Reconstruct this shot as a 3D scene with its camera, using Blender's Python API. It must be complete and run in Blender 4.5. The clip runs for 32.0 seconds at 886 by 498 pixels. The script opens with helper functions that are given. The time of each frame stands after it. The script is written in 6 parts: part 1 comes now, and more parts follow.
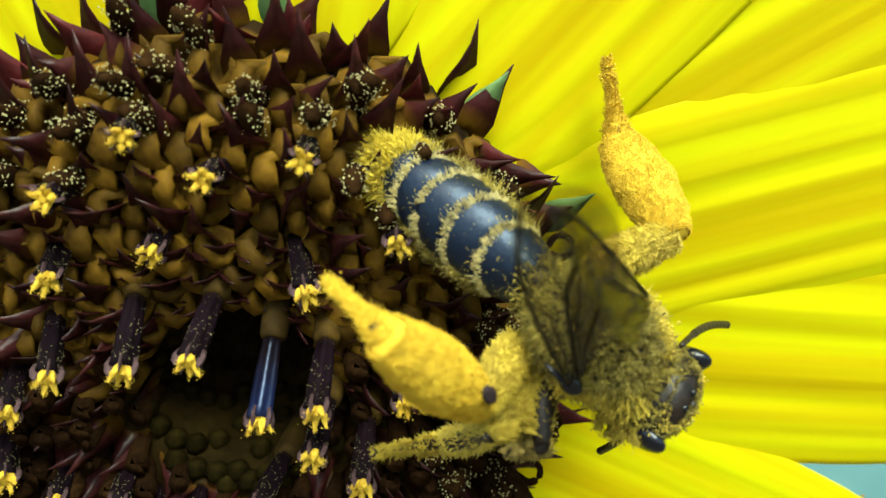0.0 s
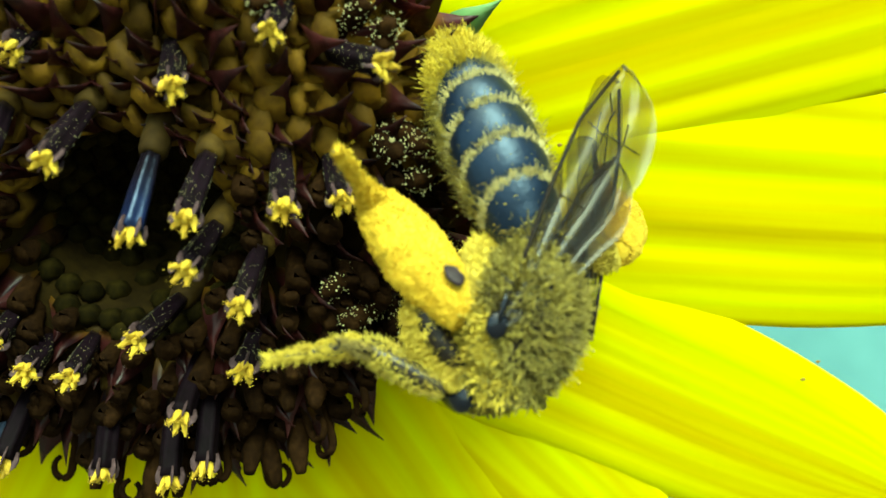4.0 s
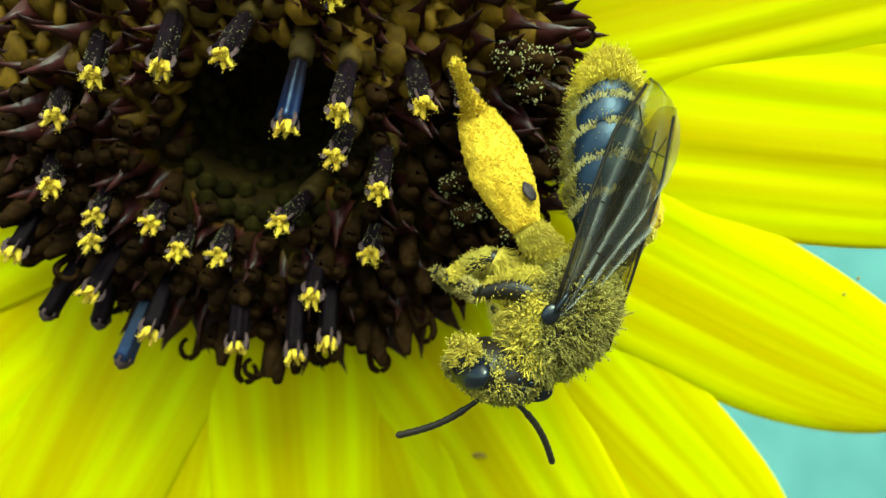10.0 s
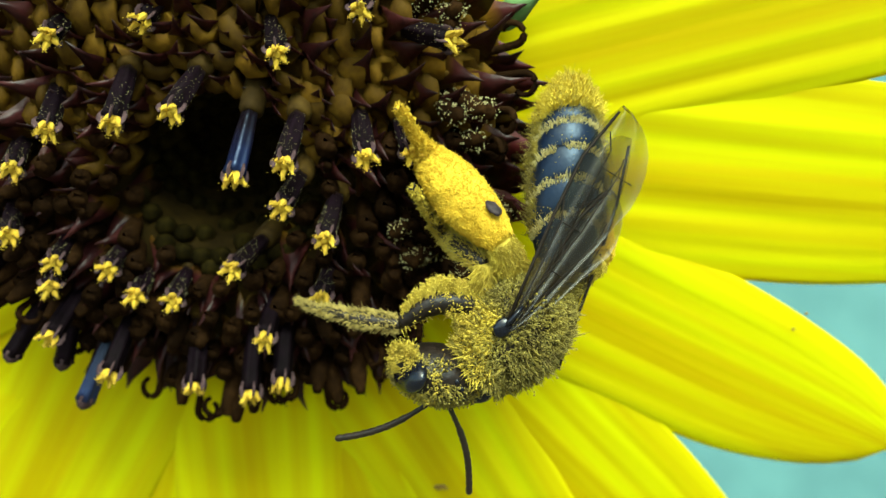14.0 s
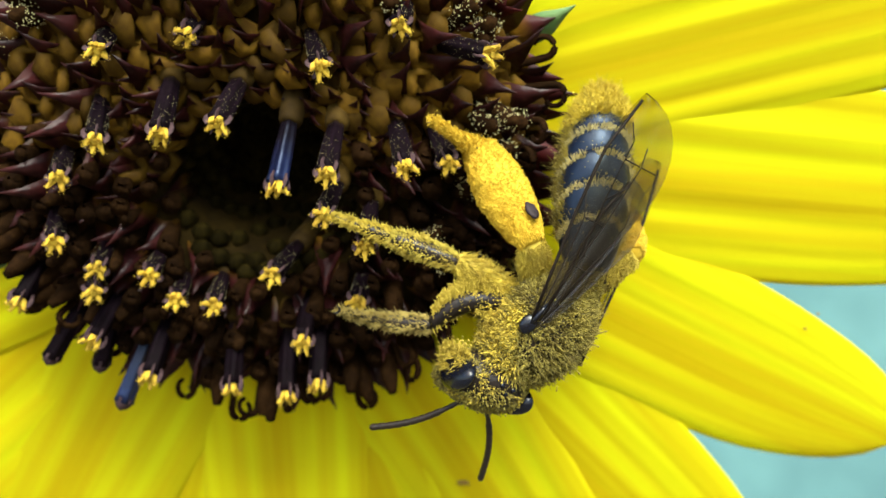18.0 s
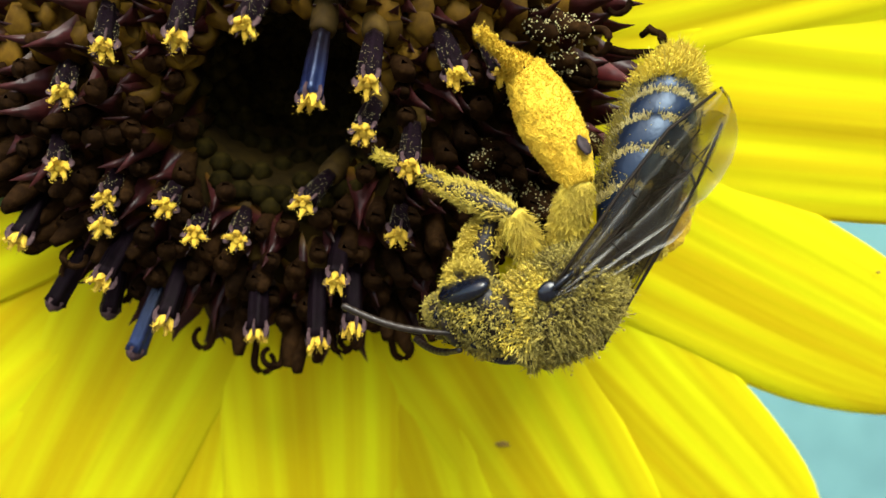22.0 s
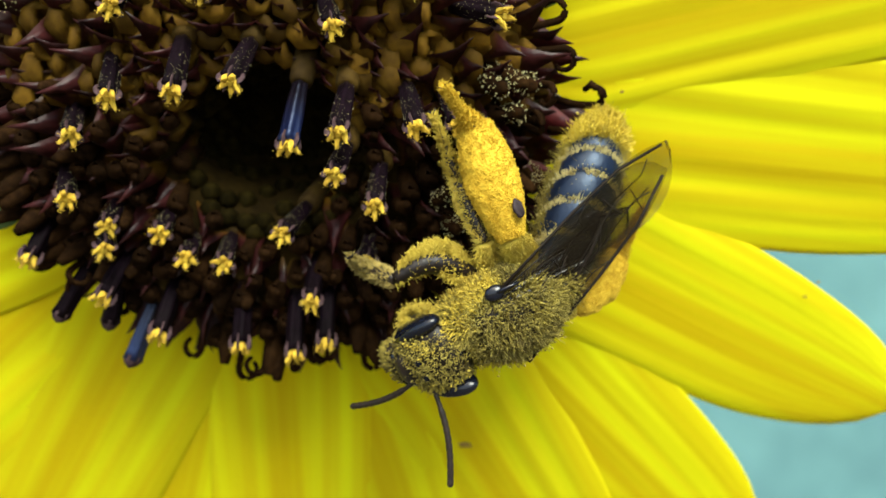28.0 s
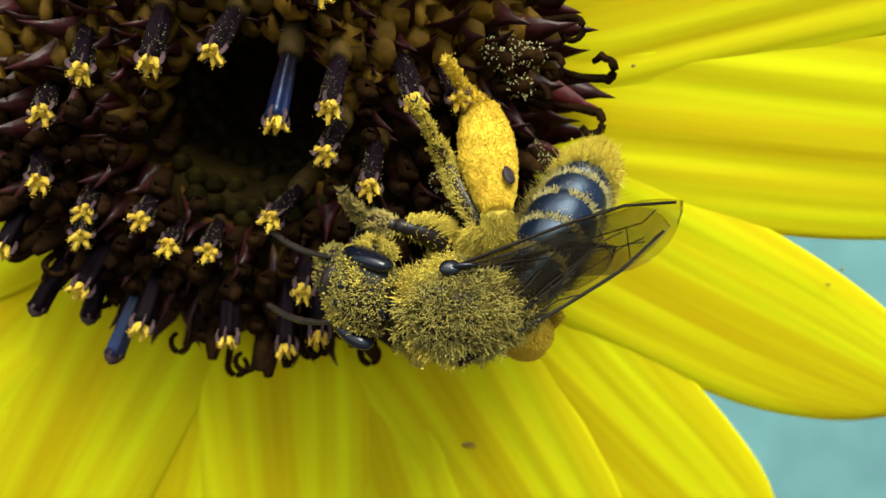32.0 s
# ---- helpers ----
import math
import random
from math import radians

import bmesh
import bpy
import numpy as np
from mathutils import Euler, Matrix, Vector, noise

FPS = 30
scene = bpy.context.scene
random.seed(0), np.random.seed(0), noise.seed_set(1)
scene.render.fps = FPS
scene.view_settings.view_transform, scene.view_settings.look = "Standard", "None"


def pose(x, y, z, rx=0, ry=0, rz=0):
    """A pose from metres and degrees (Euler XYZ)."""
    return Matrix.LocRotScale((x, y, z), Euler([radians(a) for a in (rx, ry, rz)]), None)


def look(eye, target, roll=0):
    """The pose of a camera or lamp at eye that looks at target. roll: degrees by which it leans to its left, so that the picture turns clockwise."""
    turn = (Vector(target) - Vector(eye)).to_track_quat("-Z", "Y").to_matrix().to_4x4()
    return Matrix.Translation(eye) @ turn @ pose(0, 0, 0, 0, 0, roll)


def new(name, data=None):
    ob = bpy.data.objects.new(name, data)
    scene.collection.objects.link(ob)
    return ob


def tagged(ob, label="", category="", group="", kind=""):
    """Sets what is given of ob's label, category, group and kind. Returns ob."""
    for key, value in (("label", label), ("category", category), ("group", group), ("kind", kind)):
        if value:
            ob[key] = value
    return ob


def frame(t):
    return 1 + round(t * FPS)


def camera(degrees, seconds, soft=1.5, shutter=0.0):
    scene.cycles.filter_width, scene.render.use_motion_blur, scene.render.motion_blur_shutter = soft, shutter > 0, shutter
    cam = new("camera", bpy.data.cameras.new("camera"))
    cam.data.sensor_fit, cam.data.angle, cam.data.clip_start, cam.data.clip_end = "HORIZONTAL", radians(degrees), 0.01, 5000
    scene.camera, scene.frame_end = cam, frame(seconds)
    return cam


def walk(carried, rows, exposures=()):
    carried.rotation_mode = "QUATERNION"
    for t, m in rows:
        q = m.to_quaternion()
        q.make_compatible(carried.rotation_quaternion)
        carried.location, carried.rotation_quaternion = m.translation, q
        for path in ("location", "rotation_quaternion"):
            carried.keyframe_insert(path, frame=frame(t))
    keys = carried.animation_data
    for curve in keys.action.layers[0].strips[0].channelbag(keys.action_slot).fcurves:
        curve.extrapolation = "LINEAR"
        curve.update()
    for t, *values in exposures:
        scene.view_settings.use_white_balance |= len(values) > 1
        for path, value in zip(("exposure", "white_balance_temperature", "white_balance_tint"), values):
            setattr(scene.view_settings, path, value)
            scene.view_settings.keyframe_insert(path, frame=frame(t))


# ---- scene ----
cam = camera(56, 32.0)
cam.data.dof.use_dof, cam.data.dof.focus_distance, cam.data.dof.aperture_fstop = True, 0.0290, 70
# camera path: seconds, place in millimetres, turn in degrees
PATH = [
    (0, -2.757, -27.817, 8.465, 90.515, 0.993, -0.605),
    (0.5, -2.268, -26.682, 8.104, 90.678, 1.199, 0.022),
    (1, -1.416, -24.815, 6.136, 90.691, 1.080, 0.605),
    (1.5, 0.327, -25.433, 5.660, 90.964, 1.328, 0.501),
    (2, -0.455, -24.183, 5.415, 91.304, 1.176, 0.074),
    (2.5, 0.106, -23.609, 4.168, 91.573, 1.488, 1.131),
    (3, -1.213, -24.178, 4.995, 91.376, 1.395, 0.909),
    (3.5, -0.615, -23.824, 3.332, 91.344, 1.111, 1.009),
    (4, 1.481, -25.500, 2.024, 90.995, 1.294, 1.254),
    (4.5, -0.377, -25.240, 1.069, 90.971, 1.023, 0.980),
    (6.5, -1.546, -28.189, 0.671, 91.270, 0.066, 0.751),
    (7, -1.911, -27.861, -0.746, 90.883, -0.235, 1.034),
    (7.5, -1.505, -28.261, -0.452, 91.066, -0.092, 0.836),
    (8, -2.132, -28.990, 0.041, 90.844, -0.092, 0.726),
    (8.5, -3.316, -29.264, -0.233, 90.544, -0.307, 0.617),
    (9, -2.614, -28.631, -0.014, 90.671, -0.407, 0.845),
    (9.5, -2.137, -29.180, 0.062, 90.648, -0.414, 0.685),
    (10, -2.521, -29.703, -1.423, 90.484, -0.541, 0.903),
    (10.5, -0.574, -29.733, -1.000, 90.816, -0.228, 1.222),
    (11, -1.964, -29.599, -0.440, 90.791, -0.265, 0.853),
    (11.5, -1.593, -29.967, 0.036, 90.962, -0.302, 1.325),
    (12, -0.868, -30.239, -1.047, 91.071, -0.477, 1.339),
    (12.5, -1.324, -30.328, -0.668, 91.114, -0.230, 0.791),
    (13, 0.000, -30.476, 0.000, 91.003, -0.224, 1.440),
    (13.5, -0.307, -30.528, 0.006, 91.086, -0.219, 1.195),
    (15.5, -0.485, -30.939, -0.111, 90.766, -0.040, 0.835),
    (16, -0.903, -31.218, 0.165, 90.825, 0.051, 0.433),
    (16.5, -2.145, -31.583, 0.248, 90.443, -0.141, 0.194),
    (17, -1.817, -31.501, 0.743, 90.620, -0.146, 0.575),
    (17.5, -2.627, -31.576, -0.333, 90.262, -0.397, 0.122),
    (18, -2.286, -31.783, 0.480, 90.532, -0.038, 0.071),
    (18.5, -1.228, -31.525, -0.369, 90.825, 0.099, 0.636),
    (19, -2.462, -30.678, -0.560, 90.601, 0.163, -0.073),
    (19.5, -2.816, -29.705, -1.001, 90.426, 0.311, -0.110),
    (20, -3.825, -29.531, -0.317, 90.479, 0.135, -0.062),
    (20.5, -3.547, -27.907, -0.937, 89.883, -0.124, -0.252),
    (21, -3.496, -27.443, -1.822, 89.919, 0.069, -0.357),
    (21.5, -2.640, -27.773, -2.211, 89.830, 0.044, -0.325),
    (22, -4.338, -28.255, -1.789, 89.839, 0.214, -0.343),
    (22.5, -2.434, -28.537, 0.075, 89.996, 0.161, -0.007),
    (23, -2.854, -28.900, -0.672, 90.267, -0.033, 0.055),
    (23.5, -1.870, -29.845, -0.791, 90.527, -0.121, 0.108),
    (24, -1.265, -30.171, -1.636, 90.170, -0.213, 0.241),
    (24.5, -1.505, -30.456, -1.818, 90.270, -0.079, 0.133),
    (25, -3.168, -31.085, -0.636, 90.329, -0.050, 0.098),
    (25.5, -1.157, -31.216, -0.439, 90.419, -0.204, 0.293),
    (27.5, -2.252, -31.420, -0.071, 89.013, -0.523, -0.300),
    (28, -2.848, -32.138, -0.158, 88.976, -0.747, -0.331),
    (28.5, -2.456, -32.148, -0.220, 88.999, -0.785, -0.411),
    (29, -1.747, -32.200, -1.184, 89.035, -0.972, -0.096),
    (29.5, -1.993, -32.829, -1.698, 89.041, -1.111, 0.347),
    (30, -1.220, -33.523, -0.875, 88.882, -0.683, -0.056),
    (30.5, -2.115, -33.541, -0.884, 88.852, -0.743, -0.123),
    (31, -2.453, -31.595, -1.350, 88.571, -0.497, -0.347),
    (31.5, -3.778, -30.393, -1.204, 88.969, -0.619, -0.272),
    (32, -2.778, -29.858, -0.893, 89.189, -0.324, -0.204),
]
EXPOSURES = [(0.0, 1.22, 6700, -12), (1.0, 1.12, 6700, -14), (3.0, 1.12, 6650, -24), (4.0, 1.47, 6600, -38), (7.0, 1.43, 6350, -54), (9.0, 1.39, 6350, -42), (13.0, 1.24, 6450, -28), (16.0, 1.25, 6600, -6), (20.0, 1.36, 6600, 1), (25.0, 1.22, 6600, 0), (28.0, 1.10, 6600, -1), (30.0, 0.97, 6600, -2), (31.0, 0.83, 6600, -2), (32.0, 0.98, 6600, -3)]
walk(cam, [(t, pose(x / 1000, y / 1000, z / 1000, a, b, c)) for t, x, y, z, a, b, c in PATH], EXPOSURES)

# ---- daylight: a bright, lightly veiled sky and a soft sun from above, behind the camera ----
SUN_UP, SUN_TURN = 58.0, 200.0
world = bpy.data.worlds.new("sky")
scene.world = world
world.use_nodes = True
sky = world.node_tree.nodes.new("ShaderNodeTexSky")
sky.sky_type, sky.sun_disc = "NISHITA", False
sky.sun_elevation, sky.sun_rotation = radians(SUN_UP), radians(SUN_TURN)
sky.air_density, sky.dust_density = 1.0, 3.0
world.node_tree.nodes["Background"].inputs["Strength"].default_value = 0.15
world.node_tree.links.new(sky.outputs["Color"], world.node_tree.nodes["Background"].inputs["Color"])
sun_data = bpy.data.lights.new("sun", "SUN")
sun_data.energy, sun_data.angle, sun_data.color = 3.0, radians(30), (1.0, 0.97, 0.90)
sun = new("sun", sun_data)
sun.matrix_world = look((0.25, -0.75, 0.8), (0, 0, 0))

MM = 0.001


# ---- materials ----
def material(name, colour, rough=0.6, dark=None, grain=1500.0, blotch=300.0, bump=0.3, metal=0.0, coat=0.0, through_light=0.0, spec=0.5, sheen=0.0, vary=0.0):
    """Procedural surface: two scales of colour variation, fine relief. grain and blotch are features per metre."""
    m = bpy.data.materials.new(name)
    m.use_nodes = True
    nt = m.node_tree
    b = nt.nodes["Principled BSDF"]
    co = nt.nodes.new("ShaderNodeTexCoord")
    n1, n2 = nt.nodes.new("ShaderNodeTexNoise"), nt.nodes.new("ShaderNodeTexNoise")
    n1.inputs["Scale"].default_value, n2.inputs["Scale"].default_value = grain, blotch
    n1.inputs["Detail"].default_value = 3
    for n in (n1, n2):
        nt.links.new(co.outputs["Object"], n.inputs["Vector"])
    add = nt.nodes.new("ShaderNodeMath")
    add.operation = "ADD"
    nt.links.new(n1.outputs["Fac"], add.inputs[0])
    nt.links.new(n2.outputs["Fac"], add.inputs[1])
    ramp = nt.nodes.new("ShaderNodeMapRange")
    ramp.inputs["From Min"].default_value, ramp.inputs["From Max"].default_value = 0.7, 1.3
    nt.links.new(add.outputs[0], ramp.inputs["Value"])
    mix = nt.nodes.new("ShaderNodeMix")
    mix.data_type = "RGBA"
    dark = dark or tuple(c * 0.6 for c in colour)
    mix.inputs["A"].default_value, mix.inputs["B"].default_value = (*dark, 1), (*colour, 1)
    nt.links.new(ramp.outputs[0], mix.inputs["Factor"])
    out = mix.outputs["Result"]
    if vary:
        info, hsv = nt.nodes.new("ShaderNodeObjectInfo"), nt.nodes.new("ShaderNodeHueSaturation")
        rng = nt.nodes.new("ShaderNodeMapRange")
        rng.inputs["To Min"].default_value, rng.inputs["To Max"].default_value = 1 - vary, 1 + vary
        nt.links.new(info.outputs["Random"], rng.inputs["Value"])
        nt.links.new(rng.outputs[0], hsv.inputs["Value"])
        nt.links.new(out, hsv.inputs["Color"])
        out = hsv.outputs["Color"]
    nt.links.new(out, b.inputs["Base Color"])
    b.inputs["Roughness"].default_value, b.inputs["Metallic"].default_value = rough, metal
    b.inputs["Coat Weight"].default_value, b.inputs["Specular IOR Level"].default_value = coat, spec
    b.inputs["Coat Roughness"].default_value = 0.15
    b.inputs["Sheen Weight"].default_value = sheen
    if bump:
        bp = nt.nodes.new("ShaderNodeBump")
        bp.inputs["Strength"].default_value, bp.inputs["Distance"].default_value = bump, 0.1 * MM
        nt.links.new(n1.outputs["Fac"], bp.inputs["Height"])
        nt.links.new(bp.outputs["Normal"], b.inputs["Normal"])
    if through_light:
        tr, ms = nt.nodes.new("ShaderNodeBsdfTranslucent"), nt.nodes.new("ShaderNodeMixShader")
        nt.links.new(out, tr.inputs["Color"])
        ms.inputs["Fac"].default_value = through_light
        nt.links.new(b.outputs[0], ms.inputs[1])
        nt.links.new(tr.outputs[0], ms.inputs[2])
        nt.links.new(ms.outputs[0], nt.nodes["Material Output"].inputs["Surface"])
    return m


def two_tone(name, low, high, start, end, axis="Z", **more):
    """A surface whose colour passes from low to high along one of the piece's own axes, in millimetres."""
    m = material(name, high, **more)
    nt = m.node_tree
    mix = next(n for n in nt.nodes if n.type == "MIX")
    co = nt.nodes.new("ShaderNodeTexCoord")
    sep, rng, blend = nt.nodes.new("ShaderNodeSeparateXYZ"), nt.nodes.new("ShaderNodeMapRange"), nt.nodes.new("ShaderNodeMix")
    blend.data_type = "RGBA"
    nt.links.new(co.outputs["Object"], sep.inputs[0])
    rng.inputs["From Min"].default_value, rng.inputs["From Max"].default_value = start * MM, end * MM
    nt.links.new(sep.outputs[axis], rng.inputs["Value"])
    nt.links.new(rng.outputs[0], blend.inputs["Factor"])
    blend.inputs["A"].default_value = (*low, 1)
    for link in list(mix.outputs["Result"].links):
        nt.links.new(blend.outputs["Result"], link.to_socket)
    nt.links.new(mix.outputs["Result"], blend.inputs["B"])
    return m


PETAL = material("yellow_petal", (0.80, 0.80, 0.010), 0.75, (0.62, 0.44, 0.003), grain=900, blotch=420, bump=0.10, through_light=0.25, vary=0.04, spec=0.15)
nt = PETAL.node_tree
stretch = nt.nodes.new("ShaderNodeMapping")
stretch.inputs["Scale"].default_value = (1.0, 0.025, 1.0)
nt.links.new(next(n for n in nt.nodes if n.type == "TEX_COORD").outputs["Object"], stretch.inputs["Vector"])
for n in [n for n in nt.nodes if n.type == "TEX_NOISE"]:
    nt.links.new(stretch.outputs["Vector"], n.inputs["Vector"])
DISC = material("olive_receptacle", (0.030, 0.018, 0.003), 0.95, (0.012, 0.007, 0.0015), grain=2500, blotch=500, spec=0.08)
BRACT = two_tone("olive_bract_with_maroon_tip", (0.105, 0.052, 0.005), (0.046, 0.010, 0.010), 0.5, 1.2, rough=0.34, dark=(0.016, 0.004, 0.004), grain=2500, blotch=700, vary=0.4, spec=0.16)
TUBE = two_tone("purple_black_corolla", (0.016, 0.009, 0.004), (0.007, 0.003, 0.006), 0.02, 0.35, rough=0.65, dark=(0.003, 0.0015, 0.002), grain=3000, blotch=600, coat=0.0, vary=0.2, spec=0.04)
# the blue towards the mouth is sheen, painted into the dark tube's base colour
BLUE_TUBE = two_tone("painted_blue_sheen_corolla", (0.005, 0.003, 0.005), (0.007, 0.011, 0.044), 0.9, 2.3, rough=0.34, dark=(0.003, 0.004, 0.016), grain=3000, blotch=900, coat=0.0, spec=0.5)
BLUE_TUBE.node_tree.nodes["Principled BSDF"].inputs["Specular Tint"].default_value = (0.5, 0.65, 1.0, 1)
STAR = material("yellow_pollen_star", (0.58, 0.40, 0.030), 0.85, (0.40, 0.24, 0.014), grain=5000, blotch=1500, bump=0.8, vary=0.1)
LOBE = material("mauve_corolla_lobe", (0.075, 0.045, 0.048), 0.7, (0.016, 0.007, 0.008), grain=4000, blotch=1000, spec=0.1)
WITHER = material("withered_brown_floret", (0.024, 0.011, 0.0035), 0.85, (0.008, 0.0035, 0.0012), grain=3500, blotch=900, bump=0.8, spec=0.03, vary=0.4)
GRAIN = material("pale_pollen_crumbs", (0.52, 0.46, 0.22), 0.85, (0.28, 0.23, 0.10), grain=6000, blotch=2000)
BUD = material("dark_green_bud", (0.026, 0.018, 0.003), 0.9, (0.008, 0.006, 0.0015), grain=3000, blotch=700, vary=0.4, spec=0.03)
GREEN = material("green_phyllary", (0.10, 0.20, 0.05), 0.6, (0.06, 0.13, 0.03), grain=1500, blotch=300)
PALE_GREEN = material("pale_green_tip", (0.22, 0.31, 0.12), 0.6, (0.12, 0.28, 0.08), grain=1500, blotch=300, through_light=0.2)
CUTICLE = material("blue_black_cuticle", (0.004, 0.008, 0.022), 0.36, (0.002, 0.004, 0.011), grain=5000, blotch=800, bump=0.15, coat=0.0, spec=0.42)
CUTICLE.node_tree.nodes["Principled BSDF"].inputs["Specular Tint"].default_value = (0.58, 0.74, 1.0, 1)
THIGH = material("dark_brown_bare_cuticle", (0.016, 0.010, 0.007), 0.42, (0.006, 0.004, 0.003), grain=5000, blotch=1200, bump=0.3, spec=0.25)
BROWN = material("dark_brown_cuticle", (0.022, 0.014, 0.010), 0.4, (0.010, 0.007, 0.005), grain=4000, blotch=900, bump=0.2, coat=0.03, spec=0.3)
EYE = material("dark_glossy_eye", (0.004, 0.006, 0.013), 0.22, (0.003, 0.003, 0.006), grain=9000, blotch=900, bump=0.06, spec=0.4)
FUR = material("straw_fur", (0.31, 0.245, 0.036), 0.9, (0.075, 0.054, 0.008), grain=3500, blotch=900, bump=0)
PILE = material("pale_fine_hair", (0.40, 0.335, 0.085), 0.8, (0.24, 0.195, 0.04), grain=2500, blotch=500, bump=0)
TAIL = material("yellow_tail_fluff", (0.54, 0.41, 0.045), 0.9, (0.30, 0.215, 0.024), grain=3000, blotch=600, bump=0)
TAIL_FLUFF = material("bright_tail_fluff", (0.68, 0.53, 0.05), 0.9, (0.46, 0.34, 0.028), grain=3000, blotch=600, bump=0)
FUR_DUST = material("olive_pollen_dust", (0.33, 0.270, 0.058), 0.9, (0.17, 0.135, 0.026), grain=4000, blotch=700, bump=0)
BAND = material("pale_hair_band", (0.52, 0.45, 0.20), 0.8, (0.36, 0.29, 0.10), grain=2500, blotch=500, bump=0)
POLLEN = material("orange_yellow_pollen", (0.62, 0.43, 0.045), 0.95, (0.46, 0.29, 0.025), grain=3500, blotch=600, bump=0.5, spec=0.1)
DUST = material("yellow_pollen_dust", (0.45, 0.36, 0.05), 0.85, (0.34, 0.24, 0.03), grain=4000, blotch=1200, bump=0.6)
PLATE = material("bare_purple_brown_plate", (0.040, 0.026, 0.030), 0.6, (0.014, 0.009, 0.010), grain=4000, blotch=1500, spec=0.2)
LEG_DUST = material("straw_leg_dust", (0.33, 0.25, 0.06), 0.85, (0.15, 0.105, 0.025), grain=4000, blotch=1200, bump=0)
VEIN = material("wing_vein", (0.014, 0.009, 0.006), 0.6, grain=3000, blotch=800, spec=0.12)
BACK = material("blurred_blue_green_garden", (0.11, 0.24, 0.24), 0.9, (0.07, 0.16, 0.17), grain=14, blotch=5, bump=0)
SOIL = material("mulched_soil", (0.12, 0.10, 0.07), 0.95, (0.06, 0.05, 0.035), grain=60, blotch=8)
STEM = material("hairy_green_stem", (0.12, 0.20, 0.06), 0.7, (0.07, 0.12, 0.03), grain=1500, blotch=200)


def wing_material():
    m = bpy.data.materials.new("smoky_wing_membrane")
    m.use_nodes = True
    nt = m.node_tree
    b = nt.nodes["Principled BSDF"]
    b.inputs["Base Color"].default_value = (0.013, 0.009, 0.006, 1)
    b.inputs["Roughness"].default_value = 0.30
    b.inputs["Specular IOR Level"].default_value = 0.45
    b.inputs["Coat Weight"].default_value = 0.0
    co, n = nt.nodes.new("ShaderNodeTexCoord"), nt.nodes.new("ShaderNodeTexNoise")
    n.inputs["Scale"].default_value = 450
    nt.links.new(co.outputs["Object"], n.inputs["Vector"])
    rng = nt.nodes.new("ShaderNodeMapRange")
    rng.inputs["To Min"].default_value, rng.inputs["To Max"].default_value = -0.12, 0.12
    nt.links.new(n.outputs["Fac"], rng.inputs["Value"])
    sep, along, both = nt.nodes.new("ShaderNodeSeparateXYZ"), nt.nodes.new("ShaderNodeMapRange"), nt.nodes.new("ShaderNodeMath")
    nt.links.new(co.outputs["Object"], sep.inputs[0])
    nt.links.new(sep.outputs["X"], along.inputs["Value"])
    along.inputs["From Max"].default_value = 9.0 * MM
    along.inputs["To Min"].default_value, along.inputs["To Max"].default_value = 0.36, 0.15
    both.use_clamp = True
    nt.links.new(along.outputs[0], both.inputs[0])
    nt.links.new(rng.outputs[0], both.inputs[1])
    tr, ms = nt.nodes.new("ShaderNodeBsdfTransparent"), nt.nodes.new("ShaderNodeMixShader")
    tr.inputs["Color"].default_value = (0.94, 0.92, 0.83, 1)
    nt.links.new(both.outputs[0], ms.inputs["Fac"])
    nt.links.new(tr.outputs[0], ms.inputs[1])
    nt.links.new(b.outputs[0], ms.inputs[2])
    nt.links.new(ms.outputs[0], nt.nodes["Material Output"].inputs["Surface"])
    bp = nt.nodes.new("ShaderNodeBump")
    bp.inputs["Strength"].default_value, bp.inputs["Distance"].default_value = 0.25, 0.1 * MM
    nt.links.new(n.outputs["Fac"], bp.inputs["Height"])
    nt.links.new(bp.outputs["Normal"], b.inputs["Normal"])
    return m


RIM_BRACT = two_tone("maroon_rim_bract", (0.06, 0.05, 0.008), (0.090, 0.010, 0.010), 0.5, 1.2, rough=0.55, dark=(0.035, 0.005, 0.006), grain=2500, blotch=700, vary=0.3, spec=0.2)
# near-black at the foot: shade of the gaps between florets put in the colour
CUP = two_tone("olive_corolla_base_shaded_foot", (0.012, 0.005, 0.0012), (0.130, 0.070, 0.005), -0.1, 0.5, rough=0.7, dark=(0.060, 0.028, 0.003), grain=2500, blotch=700, vary=0.5, spec=0.1)
BULB_SKIN = material("olive_bulb", (0.060, 0.034, 0.004), 0.8, (0.026, 0.013, 0.0015), grain=2500, blotch=700, vary=0.3, spec=0.15)
WING = wing_material()


# ---- mesh helpers (all in millimetres) ----
def mesh(name, verts, faces, mat, smooth=True):
    me = bpy.data.meshes.new(name)
    me.from_pydata([(x * MM, y * MM, z * MM) for x, y, z in verts], [], faces)
    me.materials.append(mat)
    if smooth:
        me.polygons.foreach_set("use_smooth", [True] * len(me.polygons))
    me.update()
    return me


def part(name, me, parent, m=None, label="", kind=""):
    ob = new(name, me)
    ob.parent = parent
    if m is not None:
        ob.matrix_basis = m
    return tagged(ob, label, kind=kind)


def at(x, y, z, rx=0, ry=0, rz=0):
    return pose(x * MM, y * MM, z * MM, rx, ry, rz)


